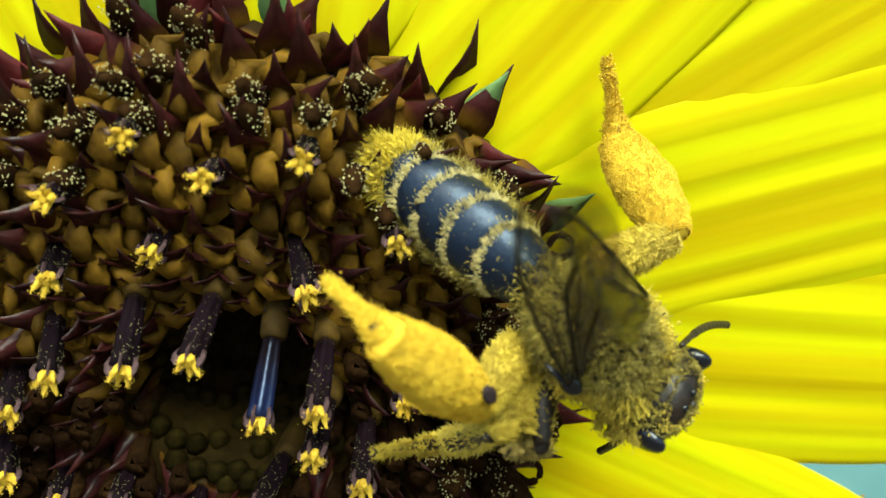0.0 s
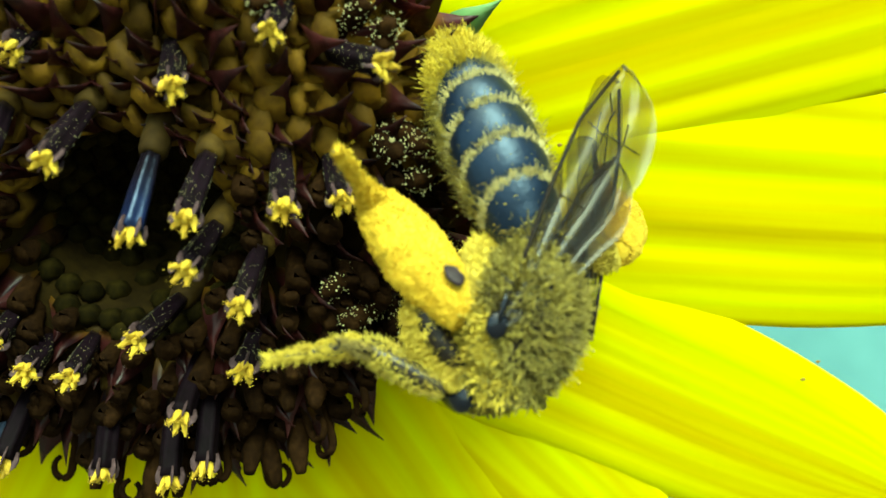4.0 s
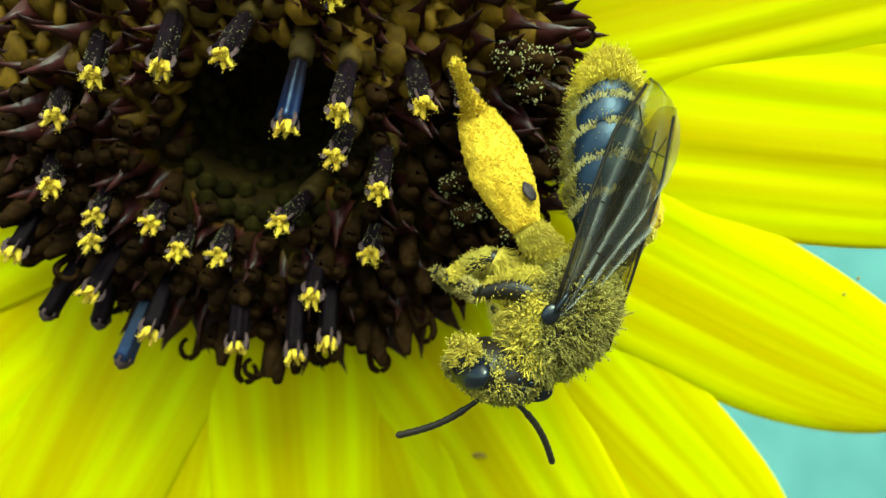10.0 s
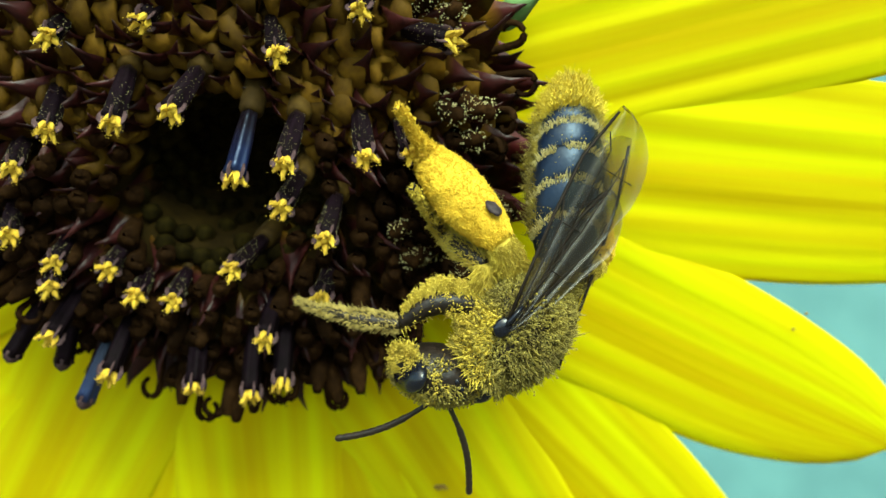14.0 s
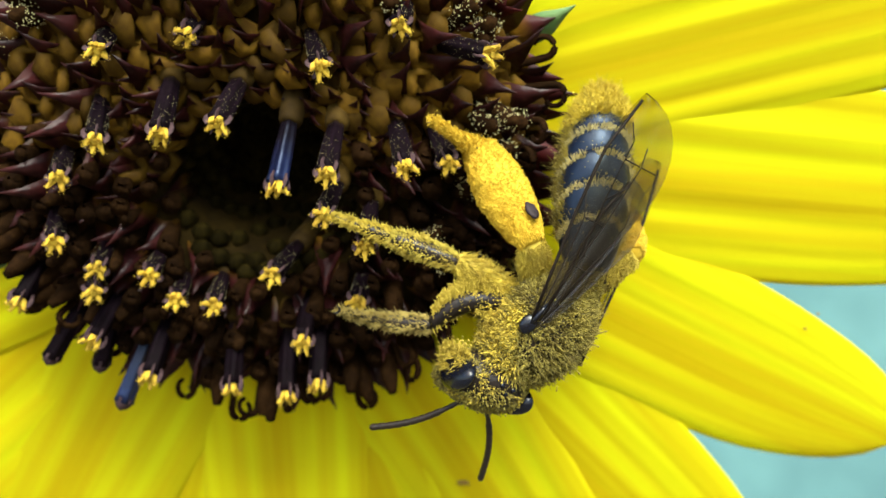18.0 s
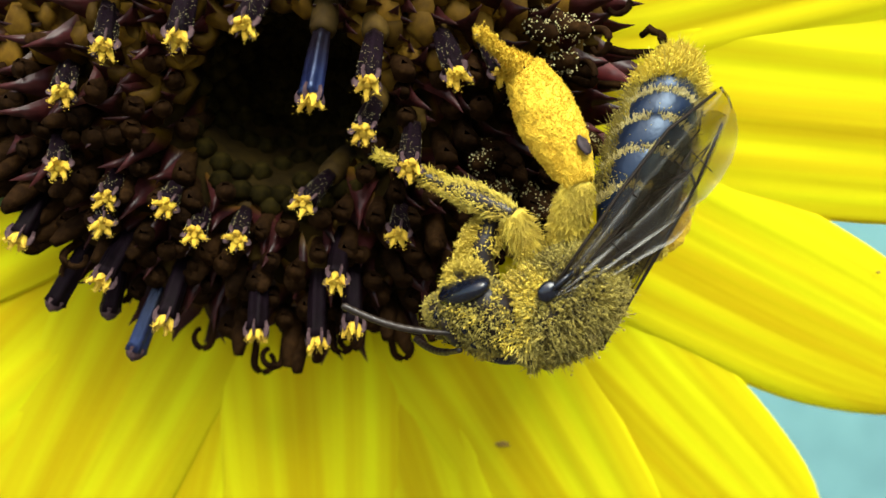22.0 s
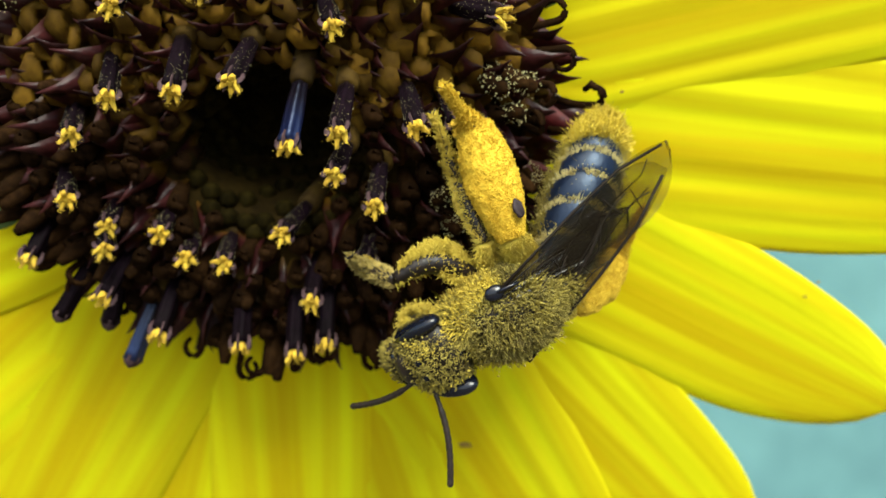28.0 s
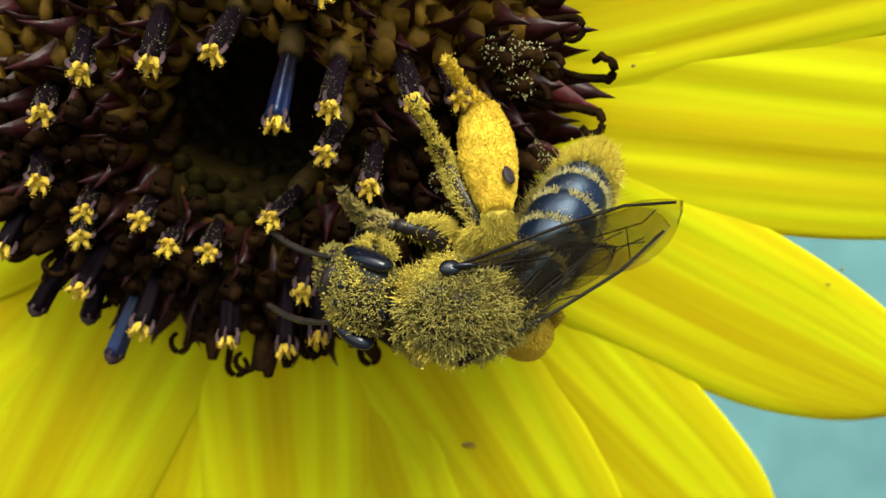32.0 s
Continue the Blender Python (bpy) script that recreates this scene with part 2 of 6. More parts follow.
def tube(path, radii, sides=8, squash=1.0):
    """Verts and faces of a closed tube along a path of points."""
    verts, faces = [], []
    side = Vector((0, 1, 0))
    n = len(path)
    for i, p in enumerate(path):
        d = (Vector(path[min(i + 1, n - 1)]) - Vector(path[max(i - 1, 0)])).normalized()
        u = d.cross(side)
        u = u.normalized() if u.length > 1e-4 else Vector((1, 0, 0))
        w = d.cross(u).normalized()
        for k in range(sides):
            a = math.tau * k / sides
            verts.append(Vector(p) + radii[i] * (math.cos(a) * u + squash * math.sin(a) * w))
    for i in range(n - 1):
        for k in range(sides):
            a, b = i * sides + k, i * sides + (k + 1) % sides
            faces.append((a, b, b + sides, a + sides))
    faces.append(tuple(range(sides - 1, -1, -1)))
    faces.append(tuple(range((n - 1) * sides, n * sides)))
    return verts, faces


def join(pieces):
    verts, faces = [], []
    for v, f in pieces:
        k = len(verts)
        verts += list(v)
        faces += [tuple(i + k for i in g) for g in f]
    return verts, faces


def ball(rx, ry, rz, rings=16, sides=24, lump=0.0, scale=1.0, seed=0.0):
    verts, faces = [], []
    for i in range(rings + 1):
        a = math.pi * i / rings
        for k in range(sides):
            b = math.tau * k / sides
            d = Vector((math.cos(a), math.sin(a) * math.cos(b), math.sin(a) * math.sin(b)))
            g = 1 + lump * noise.noise(d * scale + Vector((seed, 0, 0)))
            verts.append(Vector((d.x * rx, d.y * ry, d.z * rz)) * g)
    for i in range(rings):
        for k in range(sides):
            a, b = i * sides + k, i * sides + (k + 1) % sides
            faces.append((a, b, b + sides, a + sides))
    return verts, faces


def crumb(p, r, rng):
    """A tiny uneven grain of pollen."""
    p = Vector(p)
    v = [p + Vector(d) * r * rng.uniform(0.7, 1.25) for d in ((1, 0, 0), (-1, 0, 0), (0, 1, 0), (0, -1, 0), (0, 0, 1), (0, 0, -1))]
    return v, [(0, 2, 4), (2, 1, 4), (1, 3, 4), (3, 0, 4), (2, 0, 5), (1, 2, 5), (3, 1, 5), (0, 3, 5)]


def hair(p, d, length, width, bend):
    """A thin three-sided hair that bends over half way."""
    p, d, bend = Vector(p), Vector(d).normalized(), Vector(bend)
    u = d.orthogonal().normalized()
    w = d.cross(u)
    q, e = p + d * length * 0.55 + bend * 0.35, p + d * length + bend
    v = [p + width * u, p - width * (0.5 * u - 0.87 * w), p - width * (0.5 * u + 0.87 * w)]
    v += [q + 0.8 * width * u, q - 0.8 * width * (0.5 * u - 0.87 * w), q - 0.8 * width * (0.5 * u + 0.87 * w), e]
    return v, [(0, 1, 4, 3), (1, 2, 5, 4), (2, 0, 3, 5), (3, 4, 6), (4, 5, 6), (5, 3, 6)]


# ---- ground, stem and distance ----
ground = new("ground", mesh("ground", [(-40000, -40000, -600), (40000, -40000, -600), (40000, 40000, -600), (-40000, 40000, -600)], [(0, 1, 2, 3)], SOIL, False))
tagged(ground, "dark mulched garden soil under the flower", "ground", kind="structure")
backdrop = new("backdrop", mesh("backdrop", [(-3000, 0, -600), (3000, 0, -600), (3000, 0, 900), (-3000, 0, 900), (-3000, 30, -600), (3000, 30, -600), (3000, 30, 900), (-3000, 30, 900)], [(0, 1, 2, 3), (5, 4, 7, 6), (3, 2, 6, 7), (0, 4, 5, 1), (1, 5, 6, 2), (4, 0, 3, 7)], BACK, False))
backdrop.matrix_basis = pose(0.2, 0.9, 0)
tagged(backdrop, "blurred blue-green planting far behind the flower", "backdrop", kind="structure")

# ---- the sunflower: local x to the right, y up over the face, z out of the face ----
NOD = 22.0
sunflower = new("sunflower")
sunflower.matrix_basis = at(-10.0, 3.5, 5.4, 90 + NOD)
tagged(sunflower, "yellow sunflower with a dark purple-brown disc in bloom", "flower")
RIM = 11.8
PROFILE = ((0, -5.6), (2.3, -5.2), (3.4, -2.6), (4.6, 0.7), (7.0, 1.2), (9.0, 1.0), (10.4, 0.4), (11.4, -0.9), (12.4, -2.6))


def height(u, v):
    """Height of the disc's surface; the hollow middle lies a little below the centre."""
    r = math.hypot(u, v)
    k = math.hypot(u, v + 1.9) if r < 6 else r
    k = k + (r - k) * min(max((r - 4.0) / 2.0, 0), 1)
    for (a, ha), (b, hb) in zip(PROFILE, PROFILE[1:]):
        if k <= b:
            w = (k - a) / (b - a)
            w = w * w * (3 - 2 * w) if hb > ha else w
            return ha + (hb - ha) * w
    return PROFILE[-1][1]


def build_receptacle():
    verts, faces = [], []
    rings, sides = 26, 60
    for i in range(rings):
        r = 0.02 + (RIM + 0.6) * i / (rings - 1)
        for k in range(sides):
            a = math.tau * k / sides
            u, v = r * math.cos(a), r * math.sin(a)
            verts.append((u, v, height(u, v) + 0.15 * noise.noise(Vector((u, v, 0)) * 1.4)))
    for h, r in ((-3.0, 11.5), (-5.0, 8.0), (-6.5, 3.0), (-7.0, 2.2)):
        for k in range(sides):
            a = math.tau * k / sides
            verts.append((r * math.cos(a), r * math.sin(a), h))
    for i in range(rings + 3):
        for k in range(sides):
            a, b = i * sides + k, i * sides + (k + 1) % sides
            faces.append((a, b, b + sides, a + sides))
    faces.append(tuple(range(sides - 1, -1, -1)))
    faces.append(tuple(range((rings + 3) * sides, (rings + 4) * sides)))
    part("disc", mesh("disc", verts, faces, DISC), sunflower, label="dark olive domed disc with a hollow middle")


build_receptacle()
path = [(0, 0, -6.5), (0, -3, -14), (0, -14, -22), (0, -60, -40), (0, -200, -70), (0, -420, -100), (0, -535, -120)]
part("stem", mesh("stem", *tube(path, [2.2, 2.4, 2.6, 3.2, 4.0, 5.0, 5.5], 12), STEM), sunflower, label="green stem bending up to the flower head")


def petal_mesh(name, length, width, curl, ribs, seed, blunt):
    """A ray petal along +y from its base, with long ribs, a shallow trough and real thickness."""
    rng = random.Random(seed)
    ns, nw = 22, 45
    verts, faces = [], []
    wob = rng.uniform(0, 9)
    for side in (1, -1):
        for i in range(ns + 1):
            s = i / ns
            half = width / 2 * (min(1, (s * 4 + 0.42)) ** 0.7) * (1 - max(0, (s - 0.45) / 0.55) ** blunt) ** 0.62
            for k in range(nw):
                c = 2 * k / (nw - 1) - 1
                edge = 1 + 0.03 * noise.noise(Vector((s * 5, c, wob)))
                x = c * half * edge
                fade = math.sin(math.pi * min(1, s * 1.15 + 0.05))
                z = 0.05 * math.cos(c * math.pi * ribs + 2.2 * noise.noise(Vector((c * 1.6, s * 1.2, wob)))) * (0.5 + noise.noise(Vector((c * 2.3, s * 0.8, wob + 5))) * 0.9) * fade + 0.12 * c * c * (0.6 - s) - 0.20 * c ** 6 + curl * s * s * 6 + 0.10 * math.sin(s * 4 + wob) * c
                z += 0.009 * math.cos(c * math.pi * ribs * 3.1 + wob)
                verts.append((x + 0.5 * math.sin(s * 2.5 + wob) * s, s * length, z + side * 0.05))
    m = (ns + 1) * nw
    for i in range(ns):
        for k in range(nw - 1):
            a = i * nw + k
            faces.append((a, a + 1, a + nw + 1, a + nw))
            faces.append((m + a, m + a + nw, m + a + nw + 1, m + a + 1))
    for i in range(ns):
        for k in (0, nw - 1):
            a = i * nw + k
            faces.append((a, a + nw, m + a + nw, m + a) if k == 0 else (a, m + a, m + a + nw, a + nw))
    for k in range(nw - 1):
        a = ns * nw + k
        faces.append((a, a + 1, m + a + 1, m + a))
    return mesh(name, verts, faces, PETAL)


# angle over the face, length, width, height of the base, lift
PETALS = [(-6, 31, 9.5, -1.36, -2), (-28, 26.2, 8.5, -1.24, -2), (-48.5, 28, 9.3, -1.36, -2), (-62, 26, 9.0, -1.24, -2), (-76, 26, 9.0, -1.36, -2), (-91, 26, 9.0, -1.24, -2),
          (-106, 26, 9.0, -1.36, -2), (-121, 26, 9.2, -1.24, -2), (-138, 26, 9.2, -1.36, -2), (-156, 26, 8.5, -1.20, -2), (-174, 26, 8.5, -1.40, -2), (13, 31, 9.0, -1.27, -2),
          (29, 30, 9.0, -1.36, -1.6), (45, 28, 9.0, -1.20, -1), (61, 27, 8.5, -1.40, 0), (77, 27, 8.5, -1.20, 0), (94, 26, 8.4, -1.40, 0), (112, 26, 8.4, -1.20, 0), (131, 26, 8.4, -1.40, -1), (150, 26, 8.4, -1.20, -1), (168, 26, 8.4, -1.40, -1)]
for i, (a, length, width, base, lift) in enumerate(PETALS):
    me = petal_mesh("ray_petal", length, width, 0.008 * (i % 3), 4.0 + i % 2, i, 2.6 + 0.2 * (i % 3))
    spin = at(0, 0, 0, 0, 0, a - 90)
    part("ray_petal", me, sunflower, spin @ at(0, 9.5, base, lift, 0, 0))


# small brown blemishes on the petals
SPOT = material("brown_petal_blemish", (0.30, 0.20, 0.02), 0.8, (0.16, 0.09, 0.01), grain=4000, blotch=1500)
spot = mesh("blemish", *ball(0.30, 0.17, 0.03, 8, 12, 0.4, 2.0), SPOT)
fleck = mesh("blemish", *ball(0.09, 0.07, 0.03, 8, 10, 0.4, 2.0), SPOT)
for me, u, v, h in ((spot, 26.6, -4.2, -2.07), (fleck, 21.4, -3.0, -1.81), (spot, 8.7, -18.6, -1.45), (fleck, 21.5, -2.9, -1.81), (fleck, 15.1, 0.4, -1.05), (fleck, 9.0, -18.7, -1.46), (fleck, 21.9, -3.1, -1.84), (fleck, 25.7, -8.9, -1.60), (fleck, 25.2, -9.7, -1.59)):
    part("blemish", me, sunflower, at(u, v, h))


def leaflet_mesh(name, length, width, mat, cup, hook, rows=6):
    """A pointed scale along +z, hollow towards +y, closed all round."""
    verts, faces = [], []
    for i in range(rows):
        s = i / (rows - 1)
        half = width / 2 * (1 - s ** 2.2) * (0.75 + 0.5 * math.sin(math.pi * min(1, s * 1.3))) + 0.015
        y = hook * s ** 3
        th = 0.10 * (1 - 0.7 * s) + 0.015
        verts += [(-half, y + cup * (1 - s), s * length), (0, y - th, s * length), (half, y + cup * (1 - s), s * length), (0, y + th, s * length)]
    for i in range(rows - 1):
        for k in range(4):
            a, b = i * 4 + k, i * 4 + (k + 1) % 4
            faces.append((a, b, b + 4, a + 4))
    faces += [(3, 2, 1, 0), tuple(range(rows * 4 - 4, rows * 4))]
    return mesh(name, verts, faces, mat)


# phyllaries behind the petals
phyllary = leaflet_mesh("phyllary", 9.0, 4.0, GREEN, 0.8, 1.0, 9)
for k in range(22):
    a = 360 * k / 22 + 6
    part("phyllary", phyllary, sunflower, at(0, 0, 0, 0, 0, a) @ at(0, 10.2, -3.4, -78, 0, 0))

tip_leaf = leaflet_mesh("phyllary_tip", 2.4, 1.0, PALE_GREEN, 0.3, -0.2, 7)
for a, r in ((43, 11.7), (21, 11.9), (79, 11.6), (97, 11.4), (-157, 13.2)):
    part("phyllary_tip", tip_leaf, sunflower, at(0, 0, 0, 0, 0, a - 90) @ at(0, r, -1.0, -66, 0, 0) @ at(0, 0, 0, 0, 12, 180))

# bracts between the florets, in the spiral of the disc
BRACTS = [leaflet_mesh("bract", n, w, BRACT, c, -k) for n, w, c, k in ((2.3, 1.05, 0.40, 0.8), (2.7, 1.15, 0.45, 1.1), (2.0, 1.3, 0.35, 0.6))]
rng = random.Random(4)
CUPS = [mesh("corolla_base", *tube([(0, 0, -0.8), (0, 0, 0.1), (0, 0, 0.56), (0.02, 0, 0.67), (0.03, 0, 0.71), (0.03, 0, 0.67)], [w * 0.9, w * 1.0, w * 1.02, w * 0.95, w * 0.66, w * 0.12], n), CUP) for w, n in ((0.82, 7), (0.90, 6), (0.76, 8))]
DARK_CUPS = [mesh("corolla_base", *tube([(0, 0, -0.6), (0, 0, 0.3), (0, 0, 1.1), (0.06, 0, 1.8), (0.10, 0, 2.0), (0.10, 0, 1.7)], [w * 0.8, w * 0.75, w * 0.8, w * 0.95, w * 0.8, w * 0.1], n), WITHER) for w, n in ((0.42, 10), (0.48, 9), (0.38, 10))]
for i in range(330):
    r = RIM * math.sqrt((i + 40) / 370)
    a = i * 2.39996
    u, v = r * math.cos(a), r * math.sin(a)
    if math.hypot(u, v + 1.9) < 3.6:
        continue
    lean = -10 - 45 * max(0, (r - 7) / 5) + rng.uniform(-12, 12)
    m = at(u, v, height(u, v) - (0.25 if v > -2.5 else 0.75), 0, 0, math.degrees(a) - 90) @ at(0, 0, 0, lean, 0, 0) @ at(0, 0, 0, 0, rng.uniform(-16, 16), 180 + rng.uniform(-50, 50))
    part("bract", BRACTS[i % 3], sunflower, m)
    r = RIM * math.sqrt((i + 40.5) / 370)
    a = (i + 6.5) * 2.39996
    u, v = r * math.cos(a), r * math.sin(a)
    if i < 300 and math.hypot(u, v + 1.9) > 3.8:
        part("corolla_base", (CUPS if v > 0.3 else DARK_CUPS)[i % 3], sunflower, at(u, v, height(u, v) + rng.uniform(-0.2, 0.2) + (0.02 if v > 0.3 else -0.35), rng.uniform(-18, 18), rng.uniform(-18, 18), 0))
# the inner ring of unopened florets over the hollow, each between two bracts
for row, (reach, lift) in enumerate(((4.35, 0.0), (5.35, 0.15), (6.3, 0.2))):
    for k in range(11):
        a = radians(18 + 14.4 * k + 7 * (row % 2) + rng.uniform(-2, 2))
        u, v = reach * math.cos(a), reach * math.sin(a) - 1.9
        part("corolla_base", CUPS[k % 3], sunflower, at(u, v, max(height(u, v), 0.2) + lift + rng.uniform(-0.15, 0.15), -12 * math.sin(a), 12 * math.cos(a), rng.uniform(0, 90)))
        for side in (-1, 1):
            part("bract", BRACTS[(k + side) % 3], sunflower, at(u, v, max(height(u, v), 0.2) - 0.5, 0, 0, math.degrees(a) - 90) @ at(side * 0.62, 0.15, 0, -8 + rng.uniform(-10, 10), side * 10, 180 + side * 35 + rng.uniform(-15, 15)))
# pointed bracts at the rim, lying out over the petals
rim_bract = [leaflet_mesh("rim_bract", n, w, RIM_BRACT, 0.35, -0.4) for n, w in ((3.1, 1.35), (2.4, 1.2), (1.9, 1.5))]
for k in range(64):
    a = 360 * k / 64 + rng.uniform(-3, 3)
    if 110 < a < 235 or rng.random() < 0.18:
        continue
    part("rim_bract", rim_bract[k % 3], sunflower, at(0, 0, 0, 0, 0, a) @ at(0, 10.7 + rng.uniform(-0.5, 0.3), -0.7, -48 + rng.uniform(-26, 26), 0, 0) @ at(0, 0, 0, 0, rng.uniform(-28, 28), 180 + rng.uniform(-40, 40)))

# buds in the hollow middle
bud_verts = ball(0.44, 0.44, 0.50, 8, 10, 0.25, 2.5)
bud = mesh("bud", *bud_verts, BUD)
for i in range(150):
    r = 4.0 * math.sqrt((i + 0.5) / 150)
    a = i * 2.39996
    u, v = r * math.cos(a), r * math.sin(a) - 1.9
    part("bud", bud, sunflower, at(u, v, height(u, v) + 0.15, rng.uniform(-15, 15), rng.uniform(-15, 15), 0))


# ---- disc florets ----
def floret_meshes(length, mat, seed):
    rng = random.Random(seed)
    verts, faces = [], []
    sides, rows = 30, 9
    for i in range(rows):
        s = i / (rows - 1)
        r = 0.28 + 0.10 * s + 0.03 * math.sin(math.pi * min(1, s * 1.1)) + 0.03 * (s > 0.9)
        for k in range(sides):
            a = math.tau * k / sides
            g = r * (1 + 0.11 * math.cos(5 * a) + 0.03 * math.cos(15 * a))
            verts.append((g * math.cos(a), g * math.sin(a), s * length))
    for i in range(rows - 1):
        for k in range(sides):
            a, b = i * sides + k, i * sides + (k + 1) % sides
            faces.append((a, b, b + sides, a + sides))
    faces += [tuple(range(sides - 1, -1, -1)), tuple(range((rows - 1) * sides, rows * sides))]
    body = mesh("floret", verts, faces, mat)
    # a star of five or six thick pollen-laden fingers
    pieces = []
    n = rng.choice((5, 5, 6))
    turn = rng.uniform(0, 6)
    for k in range(n):
        a = turn + math.tau * k / n + rng.uniform(-0.2, 0.2)
        d = Vector((math.cos(a), math.sin(a), 0))
        reach = rng.uniform(0.30, 0.50)
        pts = [Vector((0, 0, length - 0.1)) + d * 0.12, Vector((0, 0, length + 0.22)) + d * 0.26, Vector((0, 0, length + rng.uniform(0.40, 0.62))) + d * reach]
        pieces.append(tube(pts, [0.16, 0.135, 0.04], 6))
        for _ in range(40):
            s = rng.random()
            p = pts[1] * (1 - s) + pts[2] * s
            pieces.append(crumb(p + Vector((rng.gauss(0, 0.07), rng.gauss(0, 0.07), rng.uniform(-0.06, 0.10))), rng.uniform(0.014, 0.032), rng))
    pieces.append(tube([(0, 0, length - 0.1), (0, 0, length + 0.3)], [0.22, 0.12], 6))
    sv, sf = join(pieces)
    top = Vector((0, 0, length))
    star = mesh("pollen_star", [top + (Vector(v) - top) * 0.98 for v in sv], sf, STAR, False)
    d = Vector((1, 0, 0))
    lobe = mesh("corolla_lobe", *tube([d * 0.31 + Vector((0, 0, length - 0.30)), d * 0.38 + Vector((0, 0, length)), d * 0.40 + Vector((0, 0, length + 0.2)), d * 0.37 + Vector((0, 0, length + 0.38))], [0.15, 0.18, 0.13, 0.015], 8, 0.3), LOBE)
    specks = []
    for _ in range(150):
        a, s = rng.uniform(0, 6.28), rng.random() ** 0.45
        g = (0.29 + 0.10 * s + 0.03 * math.sin(math.pi * s)) * (1 + 0.09 * math.cos(5 * a))
        specks.append(crumb((g * math.cos(a), g * math.sin(a), s * length), rng.uniform(0.007, 0.020), rng))
    speck = mesh("pollen_specks", *join(specks), GRAIN, False)
    return body, star, lobe, speck


FLORETS = [floret_meshes(n, TUBE, s) for n, s in ((2.9, 1), (2.9, 2), (2.9, 3), (2.9, 4))]
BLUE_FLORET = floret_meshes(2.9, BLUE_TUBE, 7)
FLORET_LONG = 2.9
BUD_TIP = mesh("bud_tip", *tube([(0, 0, 2.7), (0, 0, 2.95), (0, 0, 3.15), (0, 0, 3.3)], [0.40, 0.39, 0.27, 0.03], 10), LOBE)
BULB = mesh("bulb", *tube([(0, 0, -2.4), (0, 0, -1.2), (0, 0, -0.5), (0, 0, -0.08), (0, 0, 0.06), (0, 0, 0.12)], [0.48, 0.50, 0.50, 0.48, 0.42, 0.32], 14), BULB_SKIN)


def floret(u, v, du, dv, tip, meshes, open_star=True, dusty=True):
    """A floret whose foot stands at (u, v) and whose tip leans by (du, dv) at the height tip."""
    d = Vector((du, dv, max(tip - 1.5, 0.6))).normalized()
    q = d.to_track_quat("Z", "Y").to_matrix().to_4x4()
    foot = Vector((u + du, v + dv, tip)) - d * (FLORET_LONG + 0.2)
    body, star, lobe, speck = meshes
    ob = part("disc_floret", body, sunflower, Matrix.Translation(foot * MM) @ q @ pose(0, 0, 0, 0, 0, random.uniform(0, 360)))
    if open_star:
        part("pollen_star", star, ob)
    else:
        part("bud_tip", BUD_TIP, ob)
    for k in range(5 if open_star else 0):
        part("corolla_lobe", lobe, ob, pose(0, 0, 0, 0, 0, 72 * k + 20))
    part("bulb", BULB, ob)
    if dusty:
        part("pollen_specks", speck, ob, kind="stuff")


INNER = [(-5.9, 2.2, 0.7, -1.1, 4.5), (-2.9, 3.2, 0.2, -1.8, 4.7), (-0.2, 3.0, -0.3, -1.2, 4.9), (3.5, 1.5, -0.1, -1.5, 5.1), (3.4, -1.2, -0.2, -0.4, 5.2), (5.7, 1.4, 0.6, -1.2, 4.9),
         (7.3, 1.0, 0.6, -0.9, 4.0), (4.8, -1.9, -0.1, -0.9, 5.2), (-7.7, 0.0, 0.7, -0.5, 4.0), (-8.5, -2.6, 0.9, -0.5, 4.0)]
LOWER = [(-6.6, -4.1, 0.3, -0.3, 3.6), (-7.1, -5.3, 0.7, 0.0, 4.0), (-4.4, -4.6, 0.2, -0.1, 3.6), (-3.5, -5.8, 0.3, 0.1, 3.8), (-1.9, -5.8, 0.3, 0.0, 4.1), (1.4, -4.3, -0.5, -0.1, 4.2),
         (1.9, -6.6, 0.0, -0.8, 4.2), (4.3, -5.3, -0.1, -0.4, 4.0), (-1.4, -7.6, 0.1, -2.3, 3.7), (0.9, -7.8, 0.1, -2.4, 3.8), (2.3, -7.3, 0.1, -2.2, 4.0), (-4.4, -7.6, -0.3, -1.6, 4.0), (-6.4, -6.4, -0.4, -1.1, 4.0)]
UPPER = [(-5.2, 4.7, 0.4, -0.4, 4.0), (-1.7, 5.2, -0.2, -0.5, 2.8), (2.6, 4.5, 0.6, -0.8, 4.0), (6.2, 5.7, -0.1, -0.6, 3.5), (7.4, 4.3, 2.0, -0.1, 4.2), (-2.3, 8.8, 0.5, 0.0, 4.0),
         (0.5, 7.3, -0.1, 0.2, 4.0), (3.3, 8.0, 0.1, 0.0, 4.0), (-4.5, 6.7, 0.1, 0.3, 4.0)]
for i, f in enumerate(INNER + LOWER + UPPER):
    floret(*f, FLORETS[i % 4], dusty=f[1] > -6.3)
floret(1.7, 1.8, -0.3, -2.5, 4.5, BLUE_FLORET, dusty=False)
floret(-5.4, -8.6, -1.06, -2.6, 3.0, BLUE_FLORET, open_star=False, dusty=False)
floret(-9.9, -5.4, -0.3, -0.9, 2.8, FLORETS[1], dusty=False)
floret(-8.7, -7.8, -1.0, -1.6, 2.2, FLORETS[2], open_star=False, dusty=False)
floret(-7.2, -8.2, -0.4, -1.7, 2.0, FLORETS[3], open_star=False, dusty=False)


